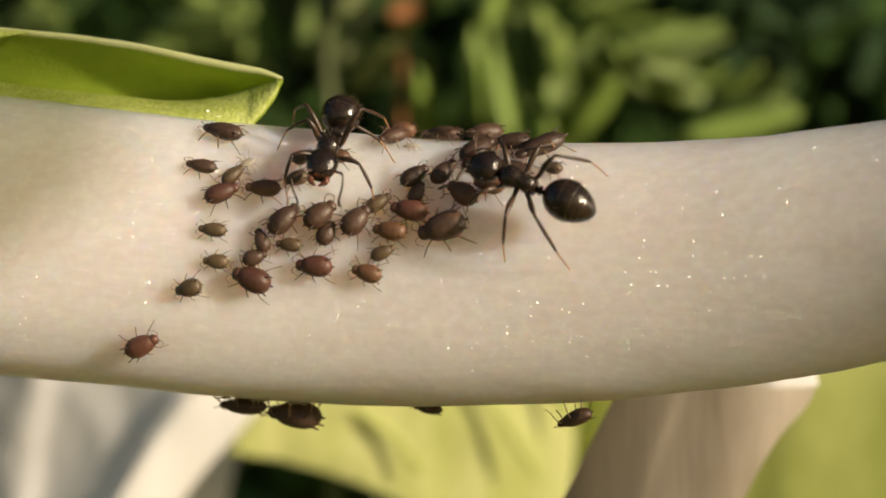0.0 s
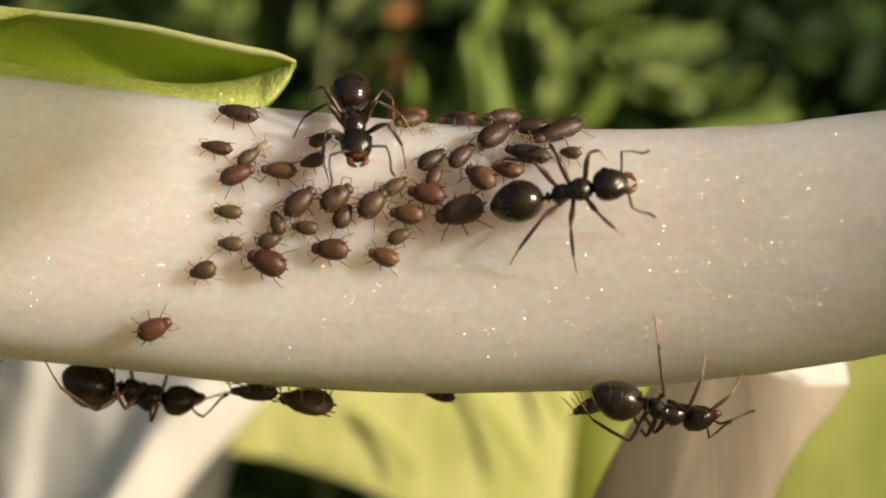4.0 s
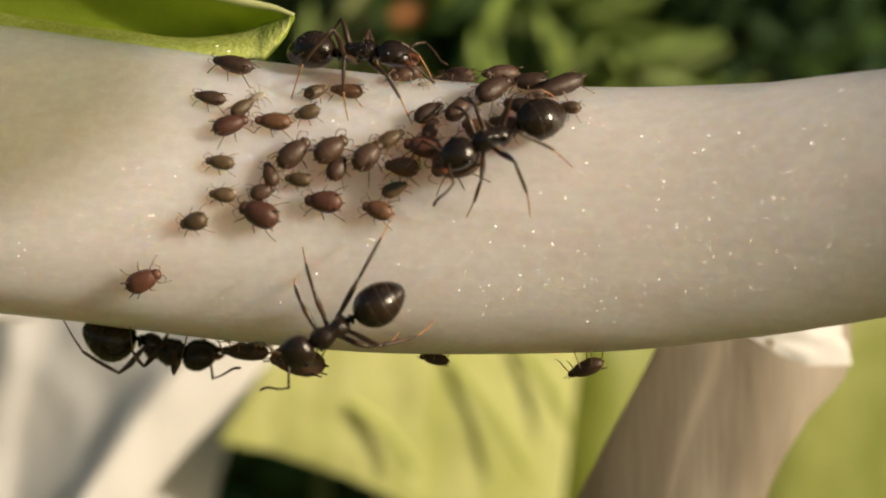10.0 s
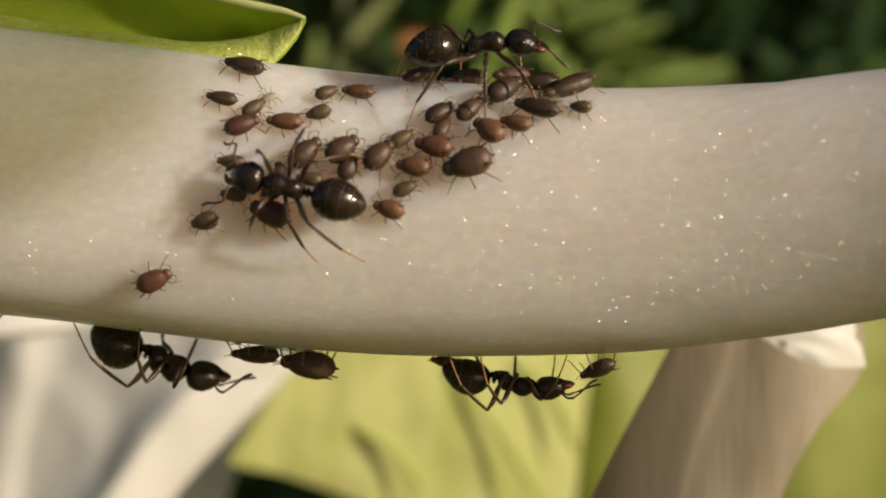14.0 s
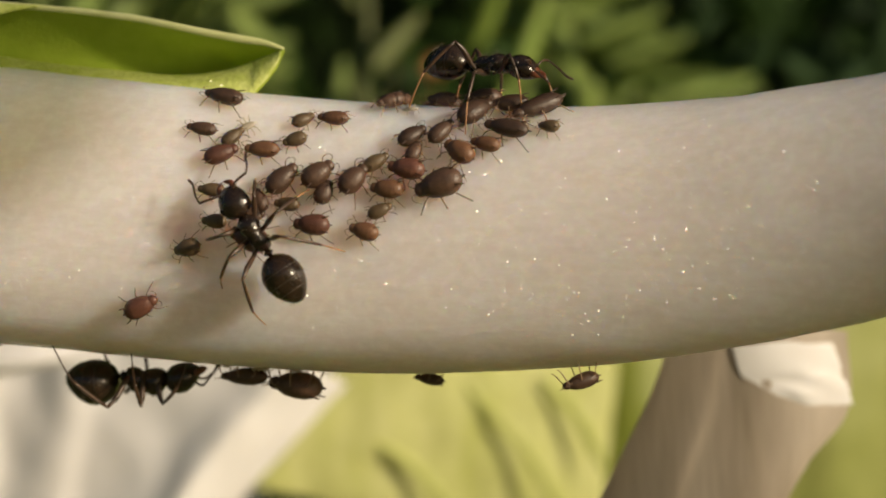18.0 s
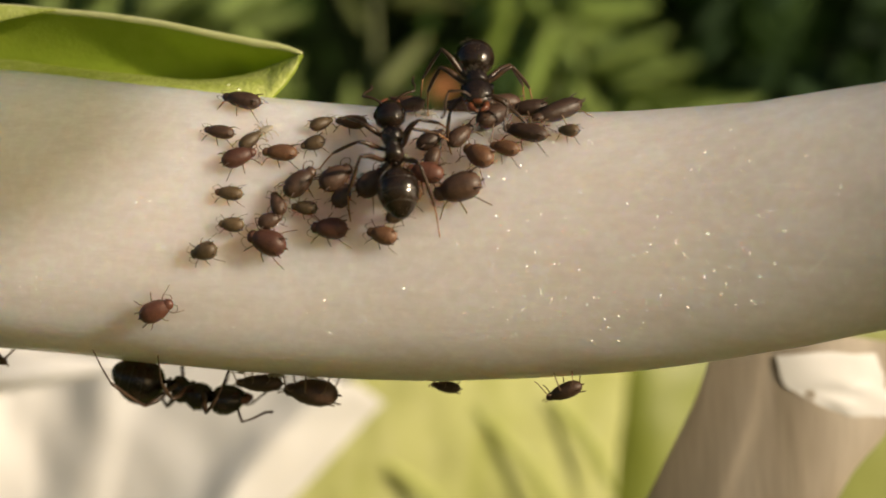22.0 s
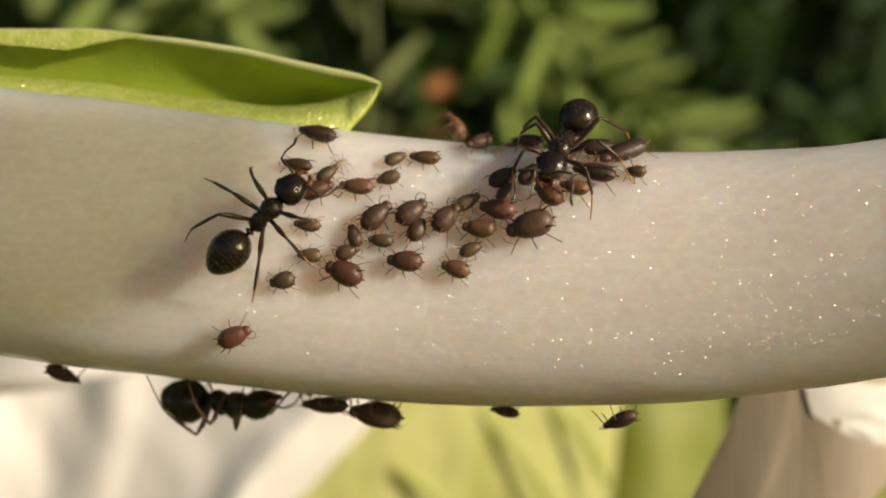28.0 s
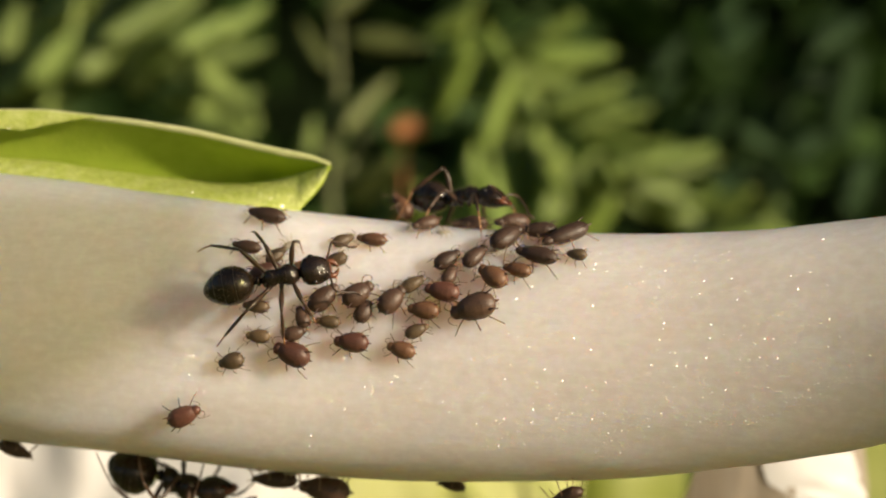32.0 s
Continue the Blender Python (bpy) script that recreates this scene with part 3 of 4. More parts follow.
def frond(label, stem, leaflets, mat, thick=1.1, fill=2):
    """A plant with a stem and single leaflets, each given by its foot, its tip and its width."""
    plant = empty("fern_frond", label, "fern")
    part("stem", tube(bmesh.new(), spline(stem, 16), [thick * (1 - 0.03 * i) for i in range(16)], 7), mat, plant)
    foot = Vector(stem[0])
    part("stem_base", tube(bmesh.new(), spline([foot, foot + Vector((-1, 3, -30)), foot + Vector((-2, 6, -90)), (foot.x - 3, foot.y + 10, -335)], 16), [thick * (1 + 0.05 * i) for i in range(16)], 7), mat, plant)
    pick = random.Random(len(leaflets) + int(stem[0][0]))
    more = []
    for foot, tip, width in leaflets:
        for k in range(fill):
            shift = Vector((pick.uniform(-4, 4), pick.uniform(3, 14), pick.uniform(-4, 4)))
            more.append((Vector(foot) + shift, Vector(tip) + shift + Vector((pick.uniform(-3, 3), 0, pick.uniform(-3, 3))), width * pick.uniform(0.7, 1.1)))
    for foot, tip, width in list(leaflets) + more:
        a, b = Vector(foot), Vector(tip)
        d = (b - a) * 1.08
        width *= 1.35
        side = d.normalized().cross(Vector((0.55, -0.8, 0.25 + 0.2 * math.sin(a.x)))).normalized()
        bm = blade(d.length, width, bend=0.06, fold=0.25)
        m = Matrix((d.normalized(), side, d.normalized().cross(side))).transposed().to_4x4()
        for v in bm.verts:
            v.co = m @ v.co + a
        part("leaflet", bm, mat, plant, at=tuple(a))
    return plant


frond("sunlit green shrub shoot with narrow spreading leaflets, out of focus",
      [(10.3, 116, 12.7), (10.4, 116, 21.1), (8.7, 116, 31.5), (3.2, 116, 41.5)],
      [((-2.4, 117, 29.6), (1.4, 113, 36.9), 2.3),
       ((3.0, 111, 24.7), (6.3, 111, 34.3), 2.5),
       ((2.1, 118, 36.6), (11.5, 116, 40.4), 3.0),
       ((8.6, 114, 37.5), (18.4, 116, 37.6), 4.0),
       ((10.1, 111, 29.6), (19.7, 113, 33.5), 2.4),
       ((15.4, 121, 28.5), (25.1, 115, 25.1), 3.0),
       ((10.5, 118, 29.1), (12.4, 112, 18.5), 3.2),
       ((15.8, 118, 24.1), (19.7, 122, 19.0), 2.8),
       ((-4.5, 116, 40.2), (2.4, 114, 43.6), 2.4),
       ((7.5, 120, 27.3), (4.5, 116, 19.0), 2.7),
       ((19.9, 118, 23.4), (30.8, 124, 19.9), 3.1),
       ((5.1, 120, 38.9), (8.9, 120, 29.5), 2.4)], FERN, 0.9)
frond("upright olive stem with a few bright leaves, out of focus",
      [(-15.4, 116, 12.8), (-15.9, 116, 24.6), (-14.8, 116, 33.7), (-15.6, 116, 46.5)],
      [((-14.0, 111, 27.2), (-8.8, 115, 34.1), 2.3),
       ((-13.7, 117, 40.4), (-4.5, 117, 39.0), 2.5),
       ((-15.8, 114, 35.4), (-19.5, 116, 41.5), 2.0),
       ((-13.8, 120, 19.5), (-8.0, 116, 24.6), 3.4),
       ((-16.2, 114, 42.5), (-10.8, 116, 47.2), 2.3),
       ((-14.3, 117, 22.6), (-11.1, 121, 29.8), 2.1)], FERN_OLIVE, 0.95, 0)
frond("sunlit leaves low behind the stalk, out of focus",
      [(5.9, 116, 1.1), (5.8, 116, 12.6), (4.6, 116, 21.4), (3.4, 116, 28.2)],
      [((2.4, 115, 14.6), (1.6, 115, 25.4), 3.0),
       ((5.9, 111, 12.2), (3.9, 113, 23.1), 2.6),
       ((9.9, 117, 13.9), (13.7, 119, 23.7), 4.1),
       ((14.0, 118, 12.5), (18.0, 112, 19.3), 4.7),
       ((18.8, 115, 23.7), (30.8, 119, 25.9), 2.7),
       ((25.5, 112, 12.6), (38.9, 114, 14.6), 3.7),
       ((30.2, 120, 16.5), (36.3, 118, 20.9), 2.4),
       ((-3.1, 120, 13.1), (-5.2, 114, 20.8), 2.7),
       ((-8.6, 119, 13.2), (-8.7, 123, 21.3), 2.5),
       ((12.7, 115, 25.8), (9.9, 115, 20.5), 2.4)], FERN, 0.8)
frond("mass of green leaves in half light, out of focus",
      [(-59.1, 131, 27.9), (-54.7, 131, 37.2), (-52.5, 131, 44.9), (-51.9, 131, 52.8)],
      [((-35.8, 129, 41.2), (-27.8, 131, 32.5), 3.7),
       ((-62.8, 132, 42.0), (-61.4, 136, 49.6), 3.8),
       ((-56.4, 125, 36.5), (-51.4, 127, 43.2), 3.6),
       ((-50.6, 127, 37.9), (-45.2, 133, 45.3), 4.0),
       ((-44.6, 134, 38.5), (-38.9, 132, 44.5), 3.6),
       ((-37.3, 125, 41.1), (-31.3, 129, 45.8), 3.3),
       ((-65.1, 136, 36.7), (-57.0, 136, 39.8), 3.1),
       ((-47.6, 127, 42.4), (-39.1, 133, 50.0), 3.6),
       ((-41.0, 132, 35.7), (-34.1, 136, 38.2), 3.3),
       ((-57.5, 134, 45.9), (-49.2, 130, 50.0), 3.7)], FERN_HALF, 0.9)
frond("olive leaves behind the green bract, out of focus",
      [(-54.9, 126, 15.5), (-44.5, 126, 23.9), (-34.9, 126, 26.6), (-26.1, 126, 30.7)],
      [((-58.6, 127, 31.0), (-49.9, 123, 29.4), 4.3),
       ((-40.2, 130, 29.5), (-28.3, 126, 30.8), 3.2),
       ((-28.4, 122, 28.7), (-25.1, 128, 23.0), 3.2),
       ((-19.3, 122, 23.6), (-18.7, 122, 30.5), 2.1),
       ((-16.3, 128, 25.7), (-12.6, 130, 31.8), 3.7),
       ((-12.5, 126, 23.9), (-3.7, 124, 24.8), 2.6),
       ((-41.5, 129, 27.9), (-30.4, 129, 26.2), 2.6)], FERN_HALF, 0.8, 0)
frond("blue-green leaves with shade in their dark colour, out of focus",
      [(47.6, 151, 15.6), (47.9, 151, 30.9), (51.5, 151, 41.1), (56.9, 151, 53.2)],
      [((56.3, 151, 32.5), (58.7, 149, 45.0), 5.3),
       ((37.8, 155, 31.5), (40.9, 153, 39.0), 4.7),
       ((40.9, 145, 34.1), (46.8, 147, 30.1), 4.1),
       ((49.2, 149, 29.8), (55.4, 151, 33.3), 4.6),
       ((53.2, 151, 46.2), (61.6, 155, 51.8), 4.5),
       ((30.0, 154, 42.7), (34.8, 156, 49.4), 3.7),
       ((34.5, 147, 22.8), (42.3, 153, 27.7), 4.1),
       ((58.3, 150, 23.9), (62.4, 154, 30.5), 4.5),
       ((40.2, 153, 46.8), (46.8, 159, 52.8), 3.4)], FERN_SHADE_BLUE, 0.8, 1)
frond("small rust-orange withered leaf cluster, out of focus",
      [(-6.9, 116, 19.0), (-6.7, 116, 23.9), (-6.5, 116, 27.7)],
      [((-8.2, 114, 27.7), (-4.5, 116, 29.1), 2.4),
       ((-7.7, 117, 27.2), (-4.8, 113, 27.2), 1.8)], RUST, 0.35, 0)
frond("undergrowth leaves with shade in their dark green, out of focus",
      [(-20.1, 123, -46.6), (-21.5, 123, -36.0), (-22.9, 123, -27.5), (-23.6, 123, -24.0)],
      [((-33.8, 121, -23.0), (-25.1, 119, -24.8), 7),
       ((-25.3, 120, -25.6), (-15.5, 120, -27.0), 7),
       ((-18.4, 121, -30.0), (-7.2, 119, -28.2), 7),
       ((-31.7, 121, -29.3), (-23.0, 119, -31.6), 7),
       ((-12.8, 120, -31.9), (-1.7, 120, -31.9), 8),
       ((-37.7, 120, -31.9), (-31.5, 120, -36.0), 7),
       ((-5.8, 120, -36.0), (2.5, 120, -33.9), 7)], FERN_SHADE_GREEN, 1.1)


# ---- aphids ----
def aphid(mat, label, hang=0.12):
    """One aphid, one unit long along x (its head at +x), to be scaled; its feet end `hang` under z = 0."""
    thing = empty("aphid", label, "aphid", "colony of aphids on the stalk")
    bm = bmesh.new()
    rows = []
    for i in range(19):
        s = 0.5 - 0.5 * math.cos(math.pi * i / 18)
        r = max(0.03, (1 - abs(2 * s - 1) ** 2.5) ** 0.5)
        r = 0.5 * r * (1.02 - 0.34 * max(0.0, s - 0.3) ** 1.3) * (1 + 0.022 * math.cos(i * 2.6))
        rows.append((-0.5 + 0.90 * s, r, r * 0.88, 0.50 - 0.05 * s))
    part("body", lathe(bm, rows, 18), mat, thing)
    head = part("head", blob(bmesh.new(), (0.36, 0, 0.44), (0.15, 0.27, 0.22), u=12, v=8), mat, thing)
    for side in (-1, 1):
        part("eye", blob(bmesh.new(), (0.42, 0.21 * side, 0.50), (0.035, 0.035, 0.035), u=8, v=6), EYE, head)
        part("antenna", tube(bmesh.new(), spline([(0.48, 0.09 * side, 0.48), (0.58, 0.20 * side, 0.56), (0.56, 0.36 * side, 0.54), (0.42, 0.50 * side, 0.48)], 10),
                             [0.016 - 0.0010 * i for i in range(10)], 5), APHID_LEG, thing)
        part("cornicle", tube(bmesh.new(), [(-0.30, 0.27 * side, 0.74), (-0.40, 0.33 * side, 0.80), (-0.50, 0.38 * side, 0.83)], [0.036, 0.028, 0.024], 7),
             APHID_DARK, thing)
        for x, dx, out in ((0.22, 0.30, 0.62), (0.05, -0.06, 0.72), (-0.12, -0.42, 0.74)):
            part("leg", tube(bmesh.new(), spline([(x, 0.22 * side, 0.28), (x + dx * 0.45, out * 0.72 * side, 0.46), (x + dx * 0.9, out * side, 0.20 - hang),
                                                  (x + dx * 1.15, (out + 0.10) * side, -hang)], 9), [0.022 - 0.0012 * i for i in range(9)], 5), APHID_LEG, thing)
    part("tail", tube(bmesh.new(), [(-0.47, 0, 0.50), (-0.53, 0, 0.52), (-0.57, 0, 0.54)], [0.05, 0.04, 0.015], 7), mat, thing)
    return thing


# place along the stalk, place round it, heading, length, width, pitch, kind
APHIDS = [
    (-8.14, -36.5, 32, 1.09, 0.66, 0, "r"), (-6.72, -11.1, 200, 0.78, 0.56, 0, "o"), (-6.03, 11.9, 180, 0.81, 0.44, 0, "o"), (-6.4, 38.2, 175, 0.91, 0.44, 0, "d"),
    (-5.91, 58.7, 169, 1.22, 0.59, 0, "d"), (-4.94, -5.3, 165, 1.16, 0.78, 0, "r"), (-3.2, 1.4, 181, 1.06, 0.66, 0, "r"), (-1.75, 0.1, 168, 0.88, 0.56, 0, "b"),
    (-1.3, 8.3, 28, 0.75, 0.44, 0, "o"), (-4.64, 30.6, 182, 1.03, 0.53, 0, "b"), (-3.73, 36.5, 203, 0.72, 0.47, 0, "o"), (-3.54, 48.2, 37, 0.72, 0.44, 0, "o"),
    (-2.69, 50.4, 178, 0.94, 0.47, 0, "b"), (-5.78, 26.9, 28, 1.03, 0.59, 0, "r"), (-5.5, 35.6, 49, 0.78, 0.44, 0, "o"), (-4.03, 18.4, 50, 1.12, 0.69, 0, "d"),
    (-3.02, 21.4, 42, 1.06, 0.72, 0, "d"), (-2.85, 14.3, 67, 0.75, 0.56, 0, "d"), (-2.02, 20.1, 52, 1.03, 0.72, 0, "d"), (-1.42, 28.4, 37, 0.84, 0.47, 0, "o"),
    (-1.1, 16.9, 177, 0.97, 0.59, 0, "b"), (-0.55, 25.6, 173, 1.09, 0.66, 0, "r"), (-3.91, 8.8, 179, 0.75, 0.44, 0, "o"), (-4.66, 9.5, 117, 0.72, 0.47, 0, "d"),
    (-4.86, 2.8, 25, 0.72, 0.5, 0, "d"), (0.36, 18.9, 200, 1.40, 0.88, 0, "d"), (-0.41, 42, 43, 0.94, 0.56, 0, "d"), (-0.34, 34, 70, 0.72, 0.47, 0, "d"),
    (0.41, 44.9, 55, 0.97, 0.56, 0, "d"), (0.92, 34.2, 148, 1, 0.69, 0, "b"), (1.64, 38.7, 167, 0.88, 0.5, 0, "b"), (1.36, 58.5, 53, 1.31, 0.72, 0, "d"),
    (2.22, 47.5, 166, 1.34, 0.59, 0, "d"), (3.1, 63, 219, 1.66, 0.66, 0, "d"), (3.39, 49.4, 172, 0.62, 0.41, 0, "o"), (-1.1, 68.2, 220, 0.97, 0.53, 0, "d"),
    (0.34, 80, 159, 0.97, 0.5, 0, "d"), (2.3, 68, 190, 1.15, 0.6, 0, "d"), (-5.95, 0, 182, 0.74, 0.46, 0, "o"), (-5.83, -92, 195, 1.58, 0.66, 6, "k"),
    (-4.31, -92, 185, 1.72, 1.02, 0, "k"), (-0.42, -98, 172, 0.91, 0.44, -8, "k"), (-14.25, -90, 345, 1.12, 0.58, 20, "k"),
    (0.25, 97, 172, 1.25, 0.62, 0, "d"), (1.55, 82, 215, 1.2, 0.66, 0, "d"),
]
KINDS = {
    "r": aphid(APHID_RED, "plump reddish-brown aphid feeding on the pale stalk"),
    "b": aphid(APHID_BROWN, "orange-brown aphid feeding on the pale stalk"),
    "o": aphid(APHID_OLIVE, "small olive-brown young aphid on the pale stalk"),
    "d": aphid(APHID_DARK, "dark brown aphid crowded in the colony"),
    "k": aphid(APHID_DARK, "dark aphid hanging from the shaded underside of the stalk", 0.6),
}
first = {}
for x, phi, heading, length, width, pitch, kind in APHIDS:
    m = on_stalk(x, phi, heading, (length * 0.97, width * 0.92, width * 0.92), 0.06 if kind == "k" else 0.0, pitch)
    if kind in first:
        copy_thing(KINDS[kind], m)
    else:
        first[kind] = m
for kind, m in first.items():
    KINDS[kind].matrix_basis = m
roving_aphid = aphid(APHID_DARK, "dark aphid walking along the underside of the stalk", 0.5)
roving_aphid.scale = (1.10, 0.52, 0.52)
edge_aphid = aphid(APHID_BROWN, "brown aphid rearing up on the upper edge of the stalk")
edge_aphid.scale = (1.0, 0.60, 0.60)

# cast skins, pale and crumpled
for x, phi, heading, size in ((-5.15, 43, 40, 0.5), (-0.55, 66, 20, 0.45), (-5.3, -88, 10, 0.55), (-6.3, -86, 80, 0.5), (-4.2, -86, 60, 0.45), (0.95, 52, 60, 0.3), (2.75, 52, 100, 0.3)):
    skin = part("shed_skin", lathe(bmesh.new(), [(-0.5, 0.04, 0.03, 0.1), (-0.3, 0.22, 0.08, 0.1), (0.1, 0.25, 0.07, 0.1), (0.4, 0.16, 0.06, 0.09), (0.52, 0.03, 0.02, 0.08)], 9), SKIN)
    tagged(skin, "pale papery shed aphid skin", "insect skin", "shed skins")
    for side in (-1, 1):
        for k in range(3):
            part("leg", tube(bmesh.new(), [(0.25 - 0.2 * k, 0.15 * side, 0.1), (0.4 - 0.3 * k, 0.5 * side, 0.22), (0.5 - 0.4 * k, 0.75 * side, 0.0)], [0.03, 0.025, 0.02], 5), SKIN, skin)
    skin.matrix_basis = on_stalk(x, phi, heading, (size, size, size))


# ---- ants ----
# each leg: its root, the lengths of femur, shin and foot, and where the foot rests beside the body (ahead, out)
LEGS = (((0.86, 0.15, 0.74), 0.88, 0.74, 0.84, (1.70, 1.08)),
        ((0.55, 0.16, 0.70), 0.98, 0.92, 0.92, (0.22, 1.74)),
        ((0.26, 0.16, 0.70), 1.20, 1.24, 1.10, (-1.62, 1.62)))
FOOT_BEND = radians(24)


def shank(shin, foot):
    """Reach from the knee to the toes, the foot being bent against the shin, and the angle of the shin to that line."""
    x, z = shin + foot * math.cos(FOOT_BEND), foot * math.sin(FOOT_BEND)
    return math.hypot(x, z), math.atan2(z, x)


def ant(label, girth=1.0, foot_mat=TARSUS):
    """One worker ant, its waist over the origin, its head towards +x, its feet at about z = 0. Returns it with its legs and feelers."""
    thing = empty("ant", label, "ant", "worker ants")
    lathe_rows = [(0.0, 0.08, 0.08, 0.80), (0.06, 0.20, 0.20, 0.84), (0.20, 0.26, 0.27, 0.90), (0.36, 0.25, 0.26, 0.94), (0.48, 0.20, 0.21, 0.96), (0.58, 0.24, 0.25, 0.98),
                  (0.75, 0.31, 0.29, 0.99), (0.92, 0.31, 0.27, 0.97), (1.05, 0.22, 0.20, 0.93), (1.14, 0.11, 0.11, 0.90)]
    lathe_rows = [(x, w * girth ** 1.6, h * girth ** 1.6, z) for x, w, h, z in lathe_rows]
    thorax = part("thorax", lathe(bmesh.new(), lathe_rows), CHITIN, thing)
    bm = blob(bmesh.new(), (-0.08, 0, 0.84), (0.075, 0.14, 0.20))
    tube(bm, [(-0.22, 0, 0.82), (-0.1, 0, 0.76), (0.05, 0, 0.80)], [0.06, 0.07, 0.07], 8)
    part("petiole", bm, CHITIN, thing)
    steps = []
    for i in range(27):
        s = i / 26
        r = math.sin(math.pi * (0.012 + 0.976 * s) ** 0.88) ** 0.54 * (1.0 - 0.06 * s * s)
        r *= 1.0 + (0.016 if i in (8, 14, 19) else -0.015 if i in (9, 15, 20) else 0)
        steps.append((-0.20 - 1.46 * s, 0.575 * r * girth, 0.53 * r * girth, 0.93 + 0.05 * math.sin(math.pi * s) - 0.10 * s * s))
    gaster = part("gaster", lathe(bmesh.new(), steps, 24), GASTER, thing)
    for i in (9, 15, 20):
        x, w, h, z = steps[i]
        part("band", lathe(bmesh.new(), [(x + 0.018, w * 0.99, h * 0.99, z), (x, w * 1.016, h * 1.016, z), (x - 0.018, w * 0.985, h * 0.985, z)], 24), BAND, gaster)
    pick = random.Random(5)
    bm = bmesh.new()
    for k in range(110):
        x, w, h, z = steps[pick.randrange(4, 26)]
        a = pick.uniform(0, 2 * math.pi)
        p, d = Vector((x, w * math.cos(a), z + h * math.sin(a))), Vector((-0.7, math.cos(a) * 0.6, math.sin(a) * 0.6)).normalized()
        tube(bm, [p, p + d * 0.11], [0.0038, 0.001], 3)
    part("bristles", bm, BRISTLE, gaster)
    bm = bmesh.new()
    for k in range(90):
        x, w, h, z = lathe_rows[pick.randrange(1, 9)]
        a = pick.uniform(-0.3, math.pi + 0.3)
        p, d = Vector((x + pick.uniform(-0.06, 0.06), w * 0.97 * math.cos(a), z + h * 0.97 * math.sin(a))), Vector((pick.uniform(-0.5, 0.3), math.cos(a), math.sin(a))).normalized()
        tube(bm, [p, p + d * 0.09], [0.0042, 0.0012], 3)
    part("bristles", bm, BRISTLE, thorax, "pale silvery hairs")
    head_rows = [(1.13, 0.12, 0.12, 0.92), (1.18, 0.30, 0.24, 0.92), (1.30, 0.43, 0.33, 0.92), (1.48, 0.47, 0.37, 0.91), (1.68, 0.45, 0.36, 0.88), (1.86, 0.37, 0.28, 0.83),
                 (1.98, 0.27, 0.19, 0.78), (2.04, 0.14, 0.10, 0.75)]
    head_rows = [(x, w * 0.93 * girth, h * 0.94 * girth, z) for x, w, h, z in head_rows]
    head = part("head", lathe(bmesh.new(), head_rows, 20), CHITIN, thing)
    part("clypeus", blob(bmesh.new(), (1.93, 0, 0.845), (0.13, 0.21, 0.10), (0, 32, 0), u=12, v=8), JAW, head, "reddish-brown front of the face")
    feelers = []
    for side in (-1, 1):
        part("eye", blob(bmesh.new(), (1.50, 0.39 * side, 1.02), (0.11, 0.06, 0.10), u=12, v=8), EYE, head)
        part("mandible", tube(bmesh.new(), spline([(1.92, 0.20 * side, 0.74), (2.10, 0.20 * side, 0.70), (2.24, 0.03 * side, 0.66)], 7), [0.085, 0.10, 0.095, 0.085, 0.07, 0.05, 0.02], 8), JAW, head)
        root = (1.90, 0.16 * side, 0.93)
        feeler = part("antenna", tube(bmesh.new(), spline([root, (2.04, 0.40 * side, 1.06), (2.16, 0.74 * side, 1.02)], 8), [0.030, 0.032, 0.032, 0.033, 0.034, 0.036, 0.038, 0.034], 7), LEG, thing, at=root)
        part("flagellum", tube(bmesh.new(), spline([(2.16, 0.74 * side, 1.02), (2.40, 0.74 * side, 0.80), (2.64, 0.66 * side, 0.56), (2.84, 0.70 * side, 0.44)], 14),
                               [0.022 + 0.0014 * i + (0.003 if i % 2 else 0) for i in range(13)] + [0.020], 7), LEG, feeler, at=(2.16, 0.74 * side, 1.02))
        feelers.append(feeler)
    limbs = []
    for side in (1, -1):
        for (rx, ry, rz), femur, shin, foot, rest in LEGS:
            leg = part("leg", tube(bmesh.new(), spline([(0, 0, 0), (femur * 0.3, 0, -0.03), (femur * 0.7, 0, 0.035), (femur, 0, 0)], 10), [0.070, 0.066, 0.060, 0.066, 0.076, 0.082, 0.078, 0.066, 0.052, 0.042], 8), LEG, thing)
            tilt = shank(shin, foot)[1]
            along = Vector((math.cos(tilt), 0, math.sin(tilt)))
            end = along * shin
            toes = Vector((shank(shin, foot)[0], 0, 0))
            tibia = part("tibia", tube(bmesh.new(), spline([(0, 0, 0), along * (shin * 0.5) + Vector((0, 0, 0.02)), end], 7), [0.038, 0.044, 0.050, 0.052, 0.050, 0.045, 0.036], 7), LEG, leg)
            tarsus = part("foot", tube(bmesh.new(), spline([end, end.lerp(toes, 0.45) + Vector((0, 0, 0.015)), end.lerp(toes, 0.85), toes], 10), [0.030, 0.023, 0.026, 0.020, 0.023, 0.018, 0.020, 0.016, 0.018, 0.010], 6), foot_mat, leg,
                          "orange-brown jointed foot" if foot_mat is TARSUS else "jointed foot, coloured dark for the shade below the stalk")
            limbs.append((leg, tibia, tarsus, Vector((rx, ry * side, rz)), femur, shank(shin, foot)[0], Vector((rest[0], rest[1] * side))))
    return thing, limbs, feelers


